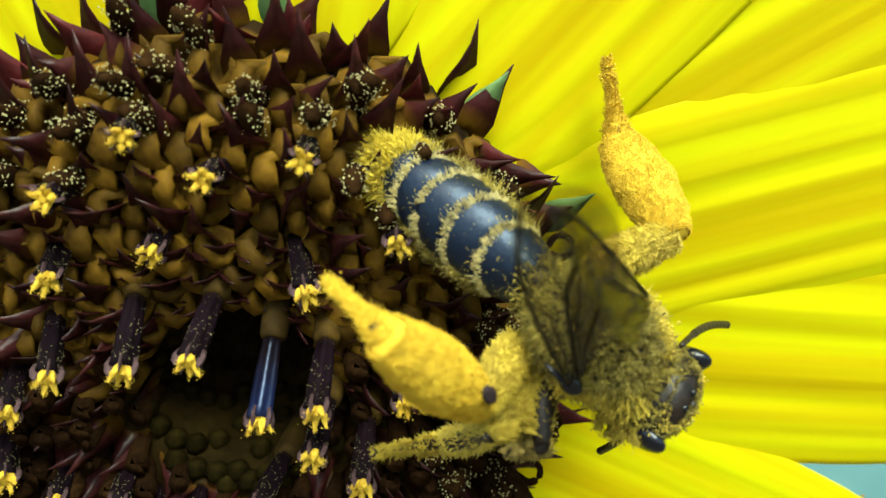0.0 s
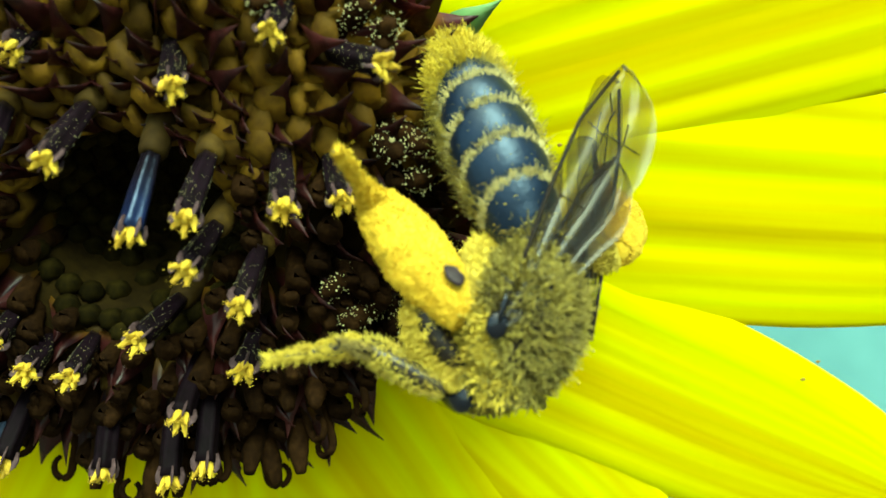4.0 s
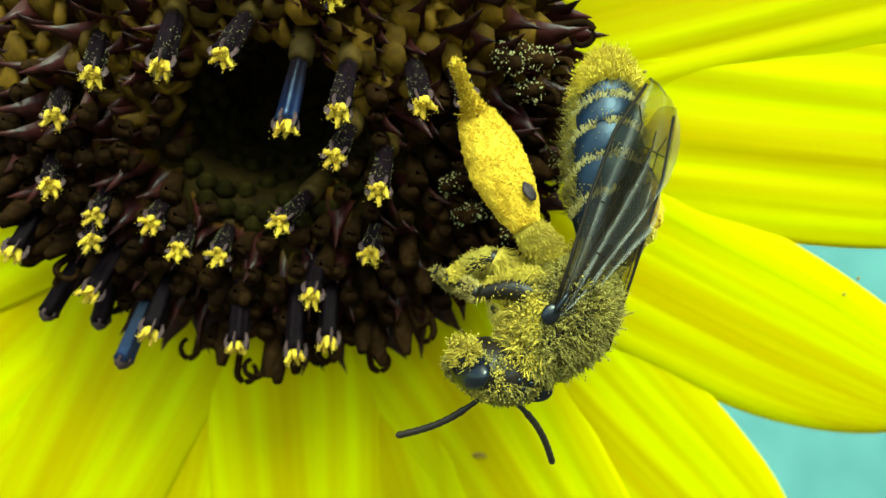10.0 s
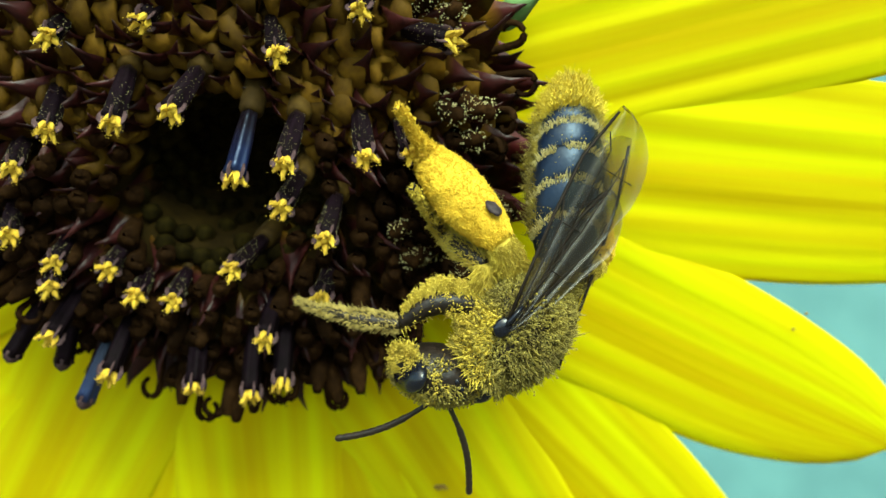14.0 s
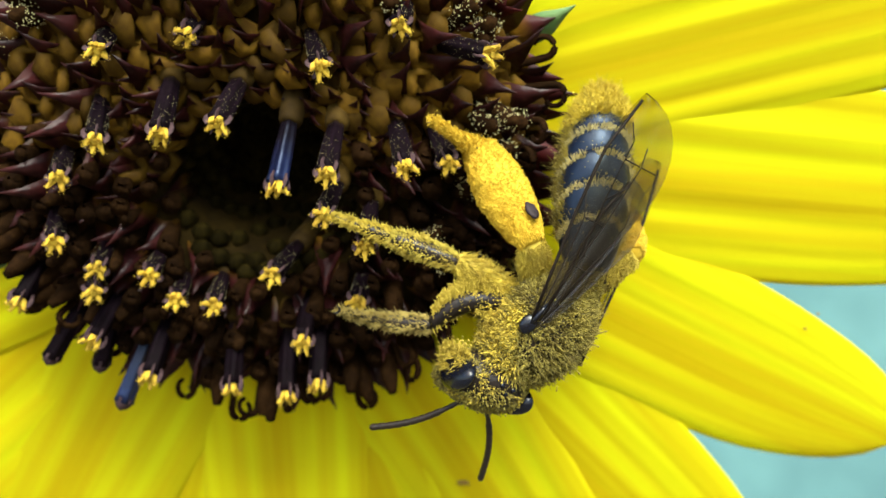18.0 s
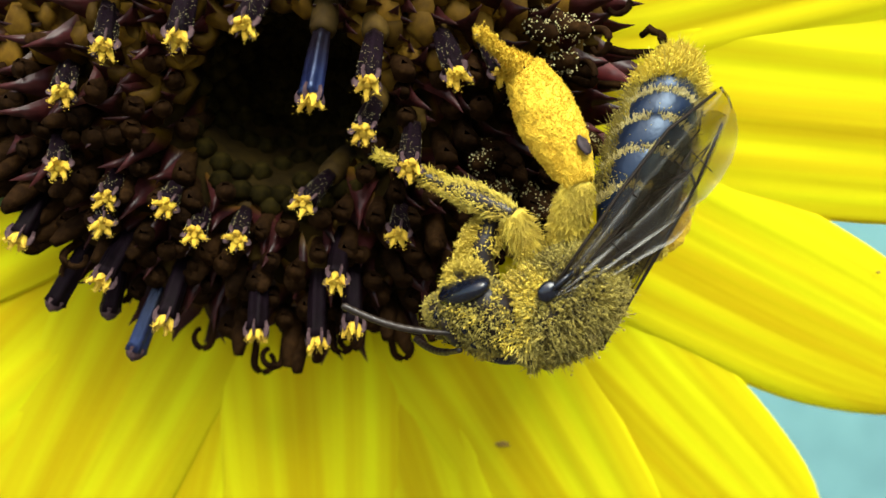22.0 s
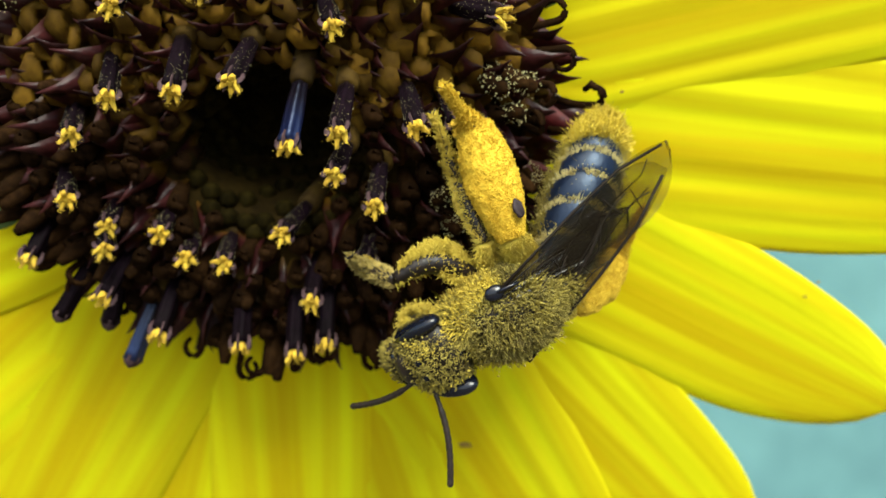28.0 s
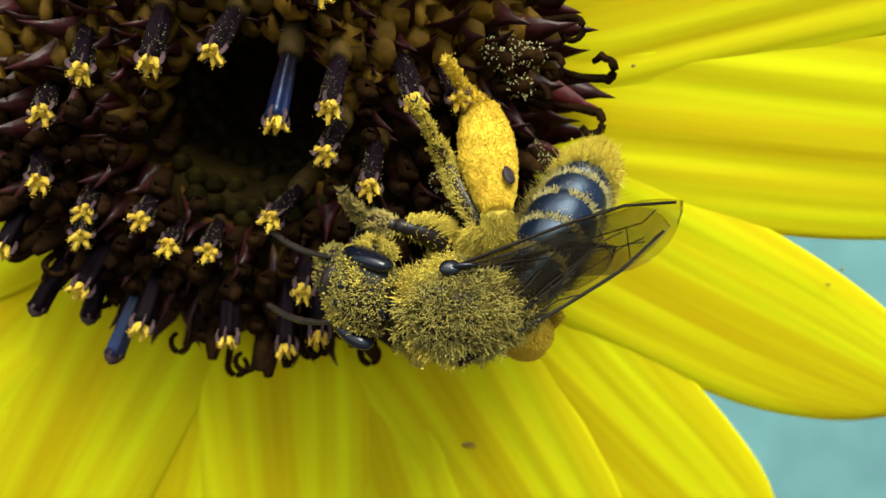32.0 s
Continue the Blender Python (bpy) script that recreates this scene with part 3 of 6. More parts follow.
# ---- withered florets with pollen crumbs, and curled styles at the rim ----
def withered_meshes(seed):
    rng = random.Random(seed)
    pts = [(0, 0, 0)]
    for i in range(6):
        x, y, z = pts[-1]
        pts.append((x + rng.uniform(-0.18, 0.18), y + rng.uniform(-0.18, 0.18), z + 0.42))
    body = tube(pts, [0.3, 0.34, 0.30, 0.36, 0.30, 0.33, 0.14], 9)
    verts = [v * (1 + 0.0) + Vector((noise.noise(v * 3), noise.noise(v * 3 + Vector((5, 0, 0))), 0)) * 0.14 for v in body[0]]
    crumbs = []
    for _ in range(200):
        s = rng.uniform(0.25, 1)
        p = Vector(pts[min(6, int(s * 6))])
        a = rng.uniform(0, 6.28)
        r = abs(rng.gauss(0.33, 0.08))
        crumbs.append(crumb(p + Vector((r * math.cos(a), r * math.sin(a), rng.uniform(-0.2, 0.3))), rng.uniform(0.02, 0.048), rng))
    return mesh("withered_floret", verts, body[1], WITHER), mesh("pollen_crust", *join(crumbs), GRAIN, False)


WITHERED = [withered_meshes(s) for s in (11, 12, 13)]
for k in range(72):
    a = 360 * k / 72 + rng.uniform(-4, 4)
    if not -35 < (a + 180) % 360 - 180 < 162:
        continue
    r = rng.uniform(8.0, 11.3)
    body, crumbs = WITHERED[k % 3]
    u, v = r * math.cos(radians(a)), r * math.sin(radians(a))
    ob = part("withered_floret", body, sunflower, at(u, v, height(u, v) - 0.1, 0, 0, a - 90) @ at(0, 0, 0, -rng.uniform(5, 40), 0, 0) @ at(0, 0, 0, 0, rng.uniform(-25, 25), rng.uniform(0, 360)))
    part("pollen_crust", crumbs, ob, kind="stuff")
hook_pts = [(0, 0, 0), (0, 0, 0.7), (0, 0, 1.3)] + [(0, 0.42 - 0.42 * math.cos(radians(w)), 1.6 + 0.42 * math.sin(radians(w))) for w in range(0, 241, 24)]
hook = mesh("curled_style", *tube(hook_pts, [0.16] * 3 + [0.16 - 0.006 * k for k in range(11)], 8), WITHER)
for k in range(22):
    a = -150 + 170 * k / 21 + rng.uniform(-3, 3)
    part("curled_style", hook, sunflower, at(0, 0, 0, 0, 0, a - 90) @ at(0, 10.6 + rng.uniform(-0.6, 0.6), 0.6, -50 + rng.uniform(-15, 15), 0, 0) @ at(0, 0, 0, 0, rng.uniform(-25, 25), rng.choice((-90, 90)) + rng.uniform(-30, 30)))
big_hook = mesh("curled_style", *tube([Vector(p) * 1.05 + Vector((0.12 * math.sin(3.1 * k), 0.05 * math.cos(2.3 * k), 0)) for k, p in enumerate(hook_pts)], [0.17, 0.15, 0.18] + [0.17 - 0.006 * k + 0.02 * (k % 3) for k in range(11)], 8), WITHER)
for u, v, rise, turn in ((12.0, 0.4, 0.8, 12), (11.8, -0.9, 0.5, 165)):
    part("curled_style", big_hook, sunflower, at(u, v, rise) @ at(0, 0, 0, 0, 55, 0) @ at(0, 0, 0, 0, 0, turn))
limp_bud = mesh("spent_floret", *tube([(0, 0, 0), (0, 0, 0.8), (0.05, 0.1, 1.7), (0, 0.2, 2.5)], [0.36, 0.42, 0.40, 0.2], 9), WITHER)
for k in range(40):
    a = -182 + 165 * k / 39 + rng.uniform(-3, 3)
    r = rng.uniform(7.6, 10.8)
    if -131 < a < -110 and r > 8.6:
        continue
    part("spent_floret", limp_bud, sunflower, at(0, 0, 0, 0, 0, a - 90) @ at(0, r, 0.6, -14 - 9 * (r - 7.6) + rng.uniform(-10, 10), 0, 0) @ at(0, 0, 0, 0, rng.uniform(-15, 15), rng.uniform(0, 360)))


for k in range(22):
    a = -188 + 46 * k / 21 + rng.uniform(-2, 2)
    part("spent_floret", limp_bud, sunflower, at(0, 0, 0, 0, 0, a - 90) @ at(0, rng.uniform(9.8, 11.6), 0.0, -40 + rng.uniform(-14, 14), 0, 0) @ at(0, 0, 0, 0, rng.uniform(-15, 15), rng.uniform(0, 360)))


# ---- the bee: x ahead, y to its left, z over its back ----
bee = new("bee")
tagged(bee, "dark solitary bee dusted with yellow pollen, clinging to the flower", "bee")


def fur_on(name, parent, shape, count, length, width, mat, seed, sweep, keep=lambda p: True, spread=0.22, label="", tipped=0.0, grain=0.045):
    """Tufted hairs over a surface given as shape(a, b) -> point, normal; a share of them carry a grain of pollen near the tip."""
    rng = random.Random(seed)
    pieces, made = [], 0
    while made < count:
        p, n = shape(rng.random(), rng.random())
        if not keep(p):
            continue
        made += 1
        d = n + Vector(sweep) + 0.6 * noise.noise_vector(p * 2.2) + 0.9 * noise.noise_vector(p * 5.5 + Vector((seed, 0, 0))) + Vector((rng.gauss(0, spread), rng.gauss(0, spread), rng.gauss(0, spread)))
        long = length * rng.uniform(0.55, 1.15) * (1 + 0.5 * noise.noise(p * 3.1))
        bend = Vector((rng.gauss(0, 0.3), rng.gauss(0, 0.3), rng.gauss(0, 0.3))) * long
        pieces.append(hair(p, d, long, width, bend))
        if rng.random() < tipped:
            f = rng.uniform(0.5, 1.0)
            pieces.append(crumb(p + d.normalized() * long * f + bend * f * f, grain * rng.uniform(0.5, 1.2), rng))
    return part(name, mesh(name, *join(pieces), mat, False), parent, kind="stuff", label=label)


def egg(rx, ry, rz, cx=0.0, cz=0.0):
    def shape(a, b):
        z = 2 * a - 1
        r = math.sqrt(1 - z * z)
        d = Vector((z, r * math.cos(math.tau * b), r * math.sin(math.tau * b)))
        return Vector((d.x * rx + cx, d.y * ry, d.z * rz + cz)), Vector((d.x / rx, d.y / ry, d.z / rz)).normalized()
    return shape


part("thorax", mesh("thorax", *ball(2.12, 1.58, 1.52, 18, 28, 0.05, 2.0), BROWN), bee)
fur_on("thorax_fur", bee, egg(2.09, 1.56, 1.50), 6400, 0.36, 0.036, FUR, 21, (-0.3, 0, 0), label="dense straw-coloured fur full of pollen", tipped=0.6, grain=0.055)
fur_on("outer_hair", bee, egg(2.09, 1.56, 1.50), 3400, 0.45, 0.0065, PILE, 23, (-0.35, 0, 0.1), spread=0.3, label="long pale outer hairs")
# golden pollen tufts on the shoulders and under the wing bases
for s, seed in ((1, 26), (-1, 27)):
    fur_on("shoulder_tuft", bee, egg(2.12, 1.60, 1.52), 1900, 0.40, 0.026, TAIL, seed, (0.1, s * 0.3, -0.1), lambda p: p.y * s > 0.55 and p.x > 0.1 and p.z < 0.75 and noise.noise(p * 1.7 + Vector((4, 0, s))) > -0.18, label="golden tuft of hair caked with pollen", tipped=0.7, grain=0.055)
rng = random.Random(31)
shape = egg(2.32, 1.79, 1.73)
dust = []
while len(dust) < 4200:
    p, n = shape(rng.random(), rng.random())
    if noise.noise(p * 2.4 + Vector((3, 1, 7))) + 0.6 * noise.noise(p * 6.0) > 0.0:
        dust.append(crumb(p + n * rng.uniform(-0.16, 0.08), rng.uniform(0.02, 0.046), rng))
part("thorax_pollen", mesh("thorax_pollen", *join(dust), FUR_DUST, False), bee, kind="stuff")
part("waist", mesh("waist", *ball(0.75, 0.80, 0.75, 14, 20, 0.05, 2), BROWN), bee, at(-2.1, 0, -0.2))
fur_on("waist_fur", bee, egg(0.78, 0.83, 0.78, -2.1, -0.2), 1500, 0.34, 0.016, FUR, 29, (-0.2, 0, 0.1), label="thin straw-coloured waist fur", tipped=0.3)
part("scutellum", mesh("scutellum", *ball(0.42, 0.75, 0.30, 12, 18, 0.05, 2), BROWN), bee, at(-1.2, 0, 0.95, 0, -38, 0))
for s in (1, -1):
    part("tegula", mesh("tegula", *ball(0.38, 0.30, 0.18, 14, 18, 0.05, 2), EYE), bee, at(0.28, 1.38 if s > 0 else -1.66, 0.80 if s > 0 else 0.95, -s * 35), label="glossy dark wing-base plate")
part("wing_hinge", mesh("wing_hinge", *tube([(0.15, 0, 0.02), (-0.2, 0, 0.10), (-0.5, 0, 0.1), (-0.8, 0, 0.05)], [0.10, 0.14, 0.11, 0.05], 10, 0.7), EYE), bee, at(0.1, -1.66, 1.0, 35), label="dark sclerites of the wing hinge")

part("pronotum", mesh("pronotum", *ball(0.95, 1.30, 1.15, 12, 20, 0.05, 2), BROWN), bee, at(1.75, 0, -0.25))
fur_on("collar_fur", bee, egg(0.95, 1.30, 1.15, 1.75, -0.25), 1500, 0.32, 0.034, FUR, 24, (-0.1, 0, 0.1), lambda p: p.x < 2.35, label="straw-coloured collar fur", tipped=0.4)
fur_on("collar_tuft", bee, egg(0.95, 1.30, 1.15, 1.75, -0.25), 600, 0.42, 0.030, TAIL, 37, (0.1, -0.3, 0), lambda p: p.y < -0.45 and p.x < 2.5, label="golden tuft between head and shoulder", tipped=0.5)

# head: a broad face with long eyes, a bare dark nape and three ocelli
head = part("head", mesh("head", *ball(1.10, 1.72, 1.56, 22, 32, 0.04, 1.7), THIGH), bee)


def face(p):
    """Where the head is furred: not over the eyes, nor on the nape."""
    eye = abs(p.y) > 1.0 and ((p.x - 0.20) / 0.54) ** 2 + ((p.z - 0.12) / 1.06) ** 2 < 1.0
    return not eye and p.x > -0.62 and not (p.z > 1.32 and p.x < 0.1)


for s in (1, -1):
    part("eye", mesh("eye", *ball(0.66, 0.42, 1.26, 22, 26), EYE), head, at(0.18, s * 1.30, 0.12, -s * 12, 0, s * 8), label="glossy blue-black compound eye")
    part("mandible", mesh("mandible", *tube([(0, 0, 0), (0.25, -s * 0.3, -0.2), (0.3, -s * 0.75, -0.3)], [0.24, 0.2, 0.07], 8), EYE), head, at(0.55, s * 0.75, -1.15))
    part("antenna_socket", mesh("antenna_socket", *ball(0.14, 0.2, 0.2, 8, 12), EYE), head, at(1.02, s * 0.35, 0.15))
for x, y in ((0.18, 0.0), (-0.05, 0.27), (-0.05, -0.27)):
    part("ocellus", mesh("ocellus", *ball(0.11, 0.11, 0.09, 8, 10), EYE), head, at(x, y, 1.53))
part("clypeus", mesh("clypeus", *ball(0.35, 0.75, 0.5, 10, 14), BROWN), head, at(0.85, 0, -0.75))
part("muzzle", mesh("muzzle", *ball(0.62, 0.92, 0.85, 14, 20, 0.08, 2), BROWN), head, at(0.35, -0.15, -1.35))


def offset_egg(rx, ry, rz, x, y, z):
    base = egg(rx, ry, rz)
    return lambda a, b: (base(a, b)[0] + Vector((x, y, z)), base(a, b)[1])


fur_on("muzzle_fur", head, offset_egg(0.62, 0.92, 0.85, 0.35, -0.15, -1.35), 1500, 0.15, 0.020, FUR, 34, (0, 0, -0.3), lambda p: noise.noise(p * 2.6) > -0.2, label="straw-coloured beard", tipped=0.6)
fur_on("cheek_beard", head, offset_egg(0.42, 0.40, 0.70, -0.30, -1.45, -0.1), 520, 0.30, 0.022, TAIL, 35, (-0.2, -0.5, 0), lambda p: p.y < -1.45 and noise.noise(p * 3) > -0.2, label="golden beard behind the eye", tipped=0.5)
fur_on("head_fur", head, egg(1.08, 1.69, 1.52), 4200, 0.13, 0.020, FUR, 22, (0, 0, 0.2), face, label="straw-coloured face fur", tipped=0.5)
fur_on("cheek_tuft", head, egg(1.08, 1.69, 1.52), 450, 0.20, 0.024, TAIL, 28, (0.1, 0, -0.2), lambda p: face(p) and abs(p.y) > 0.5 and noise.noise(p * 2.1) > -0.05, label="yellow pollen-caked cheek hairs", tipped=0.7, grain=0.05)
rng = random.Random(32)
shape = egg(1.2, 1.80, 1.64)
dust = []
while len(dust) < 380:
    p, n = shape(rng.random(), rng.random())
    if face(p) and noise.noise(p * 2.8 + Vector((9, 2, 0))) > -0.1:
        dust.append(crumb(p + n * rng.uniform(-0.12, 0.12), rng.uniform(0.022, 0.055), rng))
for _ in range(60):
    p, n = egg(0.76, 0.42, 1.25)(rng.random(), rng.random())
    if abs(p.y) > 0.1:
        s = 1 if p.y > 0 else -1
        dust.append(crumb((p.x + 0.2, p.y + s * 1.30, p.z + 0.12), rng.uniform(0.012, 0.024), rng))
part("head_pollen", mesh("head_pollen", *join(dust), FUR_DUST, False), head, kind="stuff")


# abdomen: six overlapping plates behind the waist, with pale hair bands
def girth(x):
    """Half width of the abdomen at x mm behind the waist."""
    s = x / 7.3
    return 1.26 * math.sqrt(max(0.0, 1 - (2 * s - 0.95) ** 2 / 1.11)) * (1 - 0.12 * s) if 0 <= s <= 1 else 0.05


FLAT = 1.10
abdomen = part("abdomen", mesh("abdomen", *tube([(-0.1 - i * 0.5, 0, 0) for i in range(15)], [max(0.25, girth(0.1 + i * 0.5) - 0.08) for i in range(15)], 20, FLAT), CUTICLE), bee)
STARTS = (0.15, 1.4, 2.6, 3.8, 4.9, 5.9, 7.0)
for i in range(6):
    a, b = STARTS[i], STARTS[i + 1] + 0.12
    n = 8
    pts = [(-(a + (b - a) * k / n), 0, 0) for k in range(n + 1)]
    rad = [girth(a + (b - a) * k / n) * (1 + 0.02 * k / n + 0.045 * math.sin(math.pi * k / n)) + 0.02 for k in range(n + 1)]
    rad[0] *= 0.94
    rad[-1] *= 0.965
    tv, tf = tube(pts, rad, 36, FLAT)
    part("tergite", mesh("tergite", [(v[0] - 0.60 * max(0.0, v[2]), v[1], v[2]) for v in tv], tf, CUTICLE), abdomen)


def belt(x0, x1):
    def shape(a, b):
        x = x0 + (x1 - x0) * a
        g = girth(x) * 1.04
        t = math.tau * b
        return Vector((-x - 0.60 * max(0.0, g * math.sin(t)), FLAT * g * math.cos(t), g * math.sin(t))), Vector((-0.25, math.cos(t), math.sin(t))).normalized()
    return shape


for i in range(1, 5):
    x = STARTS[i] - 0.1
    fur_on("hair_band", abdomen, belt(x - 0.12, x + 0.16), 850, 0.21, 0.016, BAND, 40 + i, (-0.9, 0, 0), lambda p: noise.noise(Vector((3 * p.x, 2.2 * p.y, 2.2 * p.z))) > -0.42, label="pale yellow hair band", tipped=0.35, grain=0.03)
    fur_on("side_fur", abdomen, belt(x + 0.1, x + 1.0), 800, 0.42, 0.016, FUR, 50 + i, (-0.7, 0, -0.2), lambda p: p.z < 0.35 * abs(p.y), tipped=0.4)
tail = belt(5.5, 7.25)
fur_on("tail_fur", abdomen, tail, 5200, 0.40, 0.032, TAIL_FLUFF, 61, (-0.6, 0, 0), label="yellow pollen-caked tail fringe", tipped=0.5)
fur_on("outer_hair", abdomen, belt(5.2, 7.28), 2200, 0.46, 0.006, PILE, 63, (-0.5, 0, 0), label="long pale tail hairs")
rng = random.Random(62)
dust = []
for _ in range(2200):
    p, n = tail(rng.random() ** 0.7, rng.random())
    dust.append(crumb(p + n * rng.uniform(0, 0.35), rng.uniform(0.025, 0.055), rng))
part("tail_pollen", mesh("tail_pollen", *join(dust), TAIL_FLUFF, False), abdomen, kind="stuff")
dust = []
for _ in range(2600):
    p, n = belt(0.5, 5.4)(rng.random(), rng.random())
    if rng.random() < 0.22 + 0.78 * (p.z < 0.45):
        dust.append(crumb(p + n * 0.02, rng.uniform(0.014, 0.036), rng))
part("abdomen_pollen", mesh("abdomen_pollen", *join(dust), DUST, False), abdomen, kind="stuff")


# wings along +x from the base, leading edge towards -y on the right side
STEPS = [0.5 - 0.5 * math.cos(math.pi * (k / 16) ** 0.9) for k in range(17)]


def wing_edges(length, width, s):
    """Front and rear edge of a wing that reaches from its narrow base to a rounded tip."""
    front = [Vector((length * f, s * width * (0.34 * (f ** 6 - f)), 0)) for f in STEPS]
    chord = [(0.10 + 0.90 * min(1.0, f / 0.66) ** 0.8) * math.sqrt(max(0.0, 1 - (max(0.0, f - 0.66) / 0.34) ** 2.3)) for f in STEPS]
    rear = [p + Vector((0, s * width * c, 0)) for p, c in zip(front, chord)]
    rear[-1] = front[-1]
    return front, rear


def build_wing(name, length, width, s, veins, label):
    front, rear = wing_edges(length, width, s)
    n, nw = len(STEPS), 9
    verts, faces = [], []
    for side in (1, -1):
        for k in range(n):
            for j in range(nw):
                p = front[k].lerp(rear[k], j / (nw - 1))
                p.z = 0.08 * math.sin(p.x * 1.7 + j) * (j / nw) + 0.075 * math.cos(j * 2.2) + side * 0.012
                verts.append(p)
    m = n * nw
    for k in range(n - 1):
        for j in range(nw - 1):
            a = k * nw + j
            faces.append((a, a + nw, a + nw + 1, a + 1))
            faces.append((m + a, m + a + 1, m + a + nw + 1, m + a + nw))
    ob = part(name, mesh(name, verts, faces, WING), bee, label=label)
    pieces = []
    for line in veins:
        path = []
        for f, j in line:
            k = min(range(1, len(STEPS)), key=lambda q: abs(STEPS[q] - f)) if f > 0 else 0
            path.append(front[k].lerp(rear[k], j) + Vector((0, 0, 0.03)))
        pieces.append(tube(path, [0.06 if line is veins[0] else 0.024] * len(path), 6))
    part("venation", mesh("venation", *join(pieces), VEIN), ob)
    return ob


VEINS = [[(0, 0.02), (0.25, 0.02), (0.5, 0.02), (0.75, 0.03), (0.97, 0.1)], [(0, 0.3), (0.2, 0.25), (0.42, 0.2), (0.6, 0.05)], [(0, 0.5), (0.25, 0.5), (0.5, 0.6), (0.7, 0.62), (0.8, 0.6)],
         [(0.42, 0.2), (0.45, 0.42), (0.5, 0.6)], [(0.45, 0.42), (0.6, 0.38), (0.8, 0.36), (0.9, 0.2)], [(0.6, 0.38), (0.62, 0.6)], [(0.75, 0.36), (0.77, 0.6)], [(0.02, 0.8), (0.3, 0.85), (0.5, 0.95)], [(0.28, 0.5), (0.3, 0.85)], [(0.7, 0.62), (0.74, 0.85)]]


def hindwing(fore, s):
    ob = build_wing("hindwing", 6.0, 1.7, s, VEINS[:4], "smaller smoky hindwing under the forewing")
    ob.parent = fore
    ob.matrix_basis = at(0.25, s * 0.35, -0.08, 0, 0, s * 6)


right_forewing = build_wing("forewing", 9.1, 2.55, -1, VEINS, "smoky translucent right forewing folded back")
left_forewing = build_wing("forewing", 8.9, 2.3, 1, VEINS, "smoky translucent left forewing folded back")


hindwing(right_forewing, -1)
hindwing(left_forewing, 1)


# legs: each piece along +x from its joint
def leg_piece(name, length, radii, mat, seed, fuzz, grains, load=0.0, grain_mat=None, label="", flat=0.8, bow=0.0, dip=0.0, fringe=0, lumps=0, hair_long=0.2):
    """radii: the half widths at even steps. bow: sideways arch. dip: how far the end sinks. fringe: a comb of long hairs on the +y side. lumps: clots of pollen."""
    rng = random.Random(seed)
    grain_mat = grain_mat or DUST

    def bare(s):
        k = min(len(radii) - 2, int(s * (len(radii) - 1)))
        w = s * (len(radii) - 1) - k
        return radii[k] + (radii[k + 1] - radii[k]) * w

    def arch(s):
        return bow * math.sin(math.pi * s)

    n = 20
    ob = part(name, mesh(name, *tube([(length * k / n, arch(k / n), -dip * (k / n) ** 2) for k in range(n + 1)], [bare(k / n) * (0.6 if k == n else 1.0) for k in range(n + 1)], 14, flat), mat), bee, label=label)

    def skin(s, a):
        q = Vector((s * length, 0.8 * math.cos(a), 0.8 * math.sin(a))) + Vector((seed, 0, 0))
        swell = load * (math.sin(math.pi * (0.12 + 0.70 * s)) ** 0.85)
        return max(0.04, bare(s) + swell + load * (0.16 * noise.noise(q * 1.4) + 0.10 * noise.noise(q * 4)) + 0.03 * noise.noise(q * 11))

    def on_skin(s, a, lift=0.0):
        g = skin(s, a) + lift
        return Vector(((1.07 * s - 0.03 if load else s) * length, arch(s) + g * math.cos(a), 0.85 * g * math.sin(a) - dip * s * s))

    if load:
        rings, sides = 36, 40
        _, faces = tube([(length * k / rings, 0, 0) for k in range(rings + 1)], [1.0] * (rings + 1), sides)
        shaped = []
        for k in range(rings + 1):
            for j in range(sides):
                p = on_skin(k / rings, math.tau * j / sides)
                shaped.append(p if 0 < k < rings else Vector((p.x, p.y * 0.75, p.z * 0.75)))
        part("pollen_load", mesh("pollen_load", shaped, faces, grain_mat), ob, label="thick orange-yellow load of pollen" if load > 0.4 else "crust of yellow pollen")
    pieces, dust = [], []
    for _ in range(fuzz):
        s, a = rng.random(), rng.uniform(0, math.tau)
        p = on_skin(s, a, -0.03)
        d = Vector((0.7, math.cos(a), math.sin(a))) + 0.8 * noise.noise_vector(p * 4 + Vector((seed, 0, 0)))
        long = hair_long * rng.uniform(0.5, 1.1)
        pieces.append(hair(p, d, long, 0.018, (0.25 * long, rng.gauss(0, 0.3) * long, rng.gauss(0, 0.3) * long)))
        if rng.random() < 0.3:
            dust.append(crumb(p + d.normalized() * long * rng.uniform(0.5, 1), rng.uniform(0.02, 0.042), rng))
    for _ in range(fringe):
        s, a = rng.uniform(0.05, 0.95), rng.gauss(0, 0.5)
        p = on_skin(s, a, -0.02)
        d = Vector((0.25 + rng.gauss(0, 0.2), 1.0, 0.5 * math.sin(a))) + 0.5 * noise.noise_vector(Vector((s * 16, 0, seed)))
        long = rng.uniform(0.35, 0.62) * (0.5 + math.sin(math.pi * s) * 0.6)
        bend = Vector((rng.uniform(-0.12, 0.05), 0, rng.gauss(0, 0.05)))
        pieces.append(hair(p, d, long, 0.022, bend))
        for f in (0.55, 0.85):
            if rng.random() < 0.5:
                dust.append(crumb(p + d.normalized() * long * f + bend * f * f, rng.uniform(0.025, 0.05), rng))
    made = 0
    while made < grains:
        s, a = rng.random(), rng.uniform(0, math.tau)
        p = on_skin(s, a, rng.uniform(-0.02, 0.03))
        made += 1
        if load or noise.noise(p * 2.6 + Vector((seed * 1.3, 0, 0))) > -0.12:
            dust.append(crumb(p, rng.uniform(0.018, 0.042), rng))
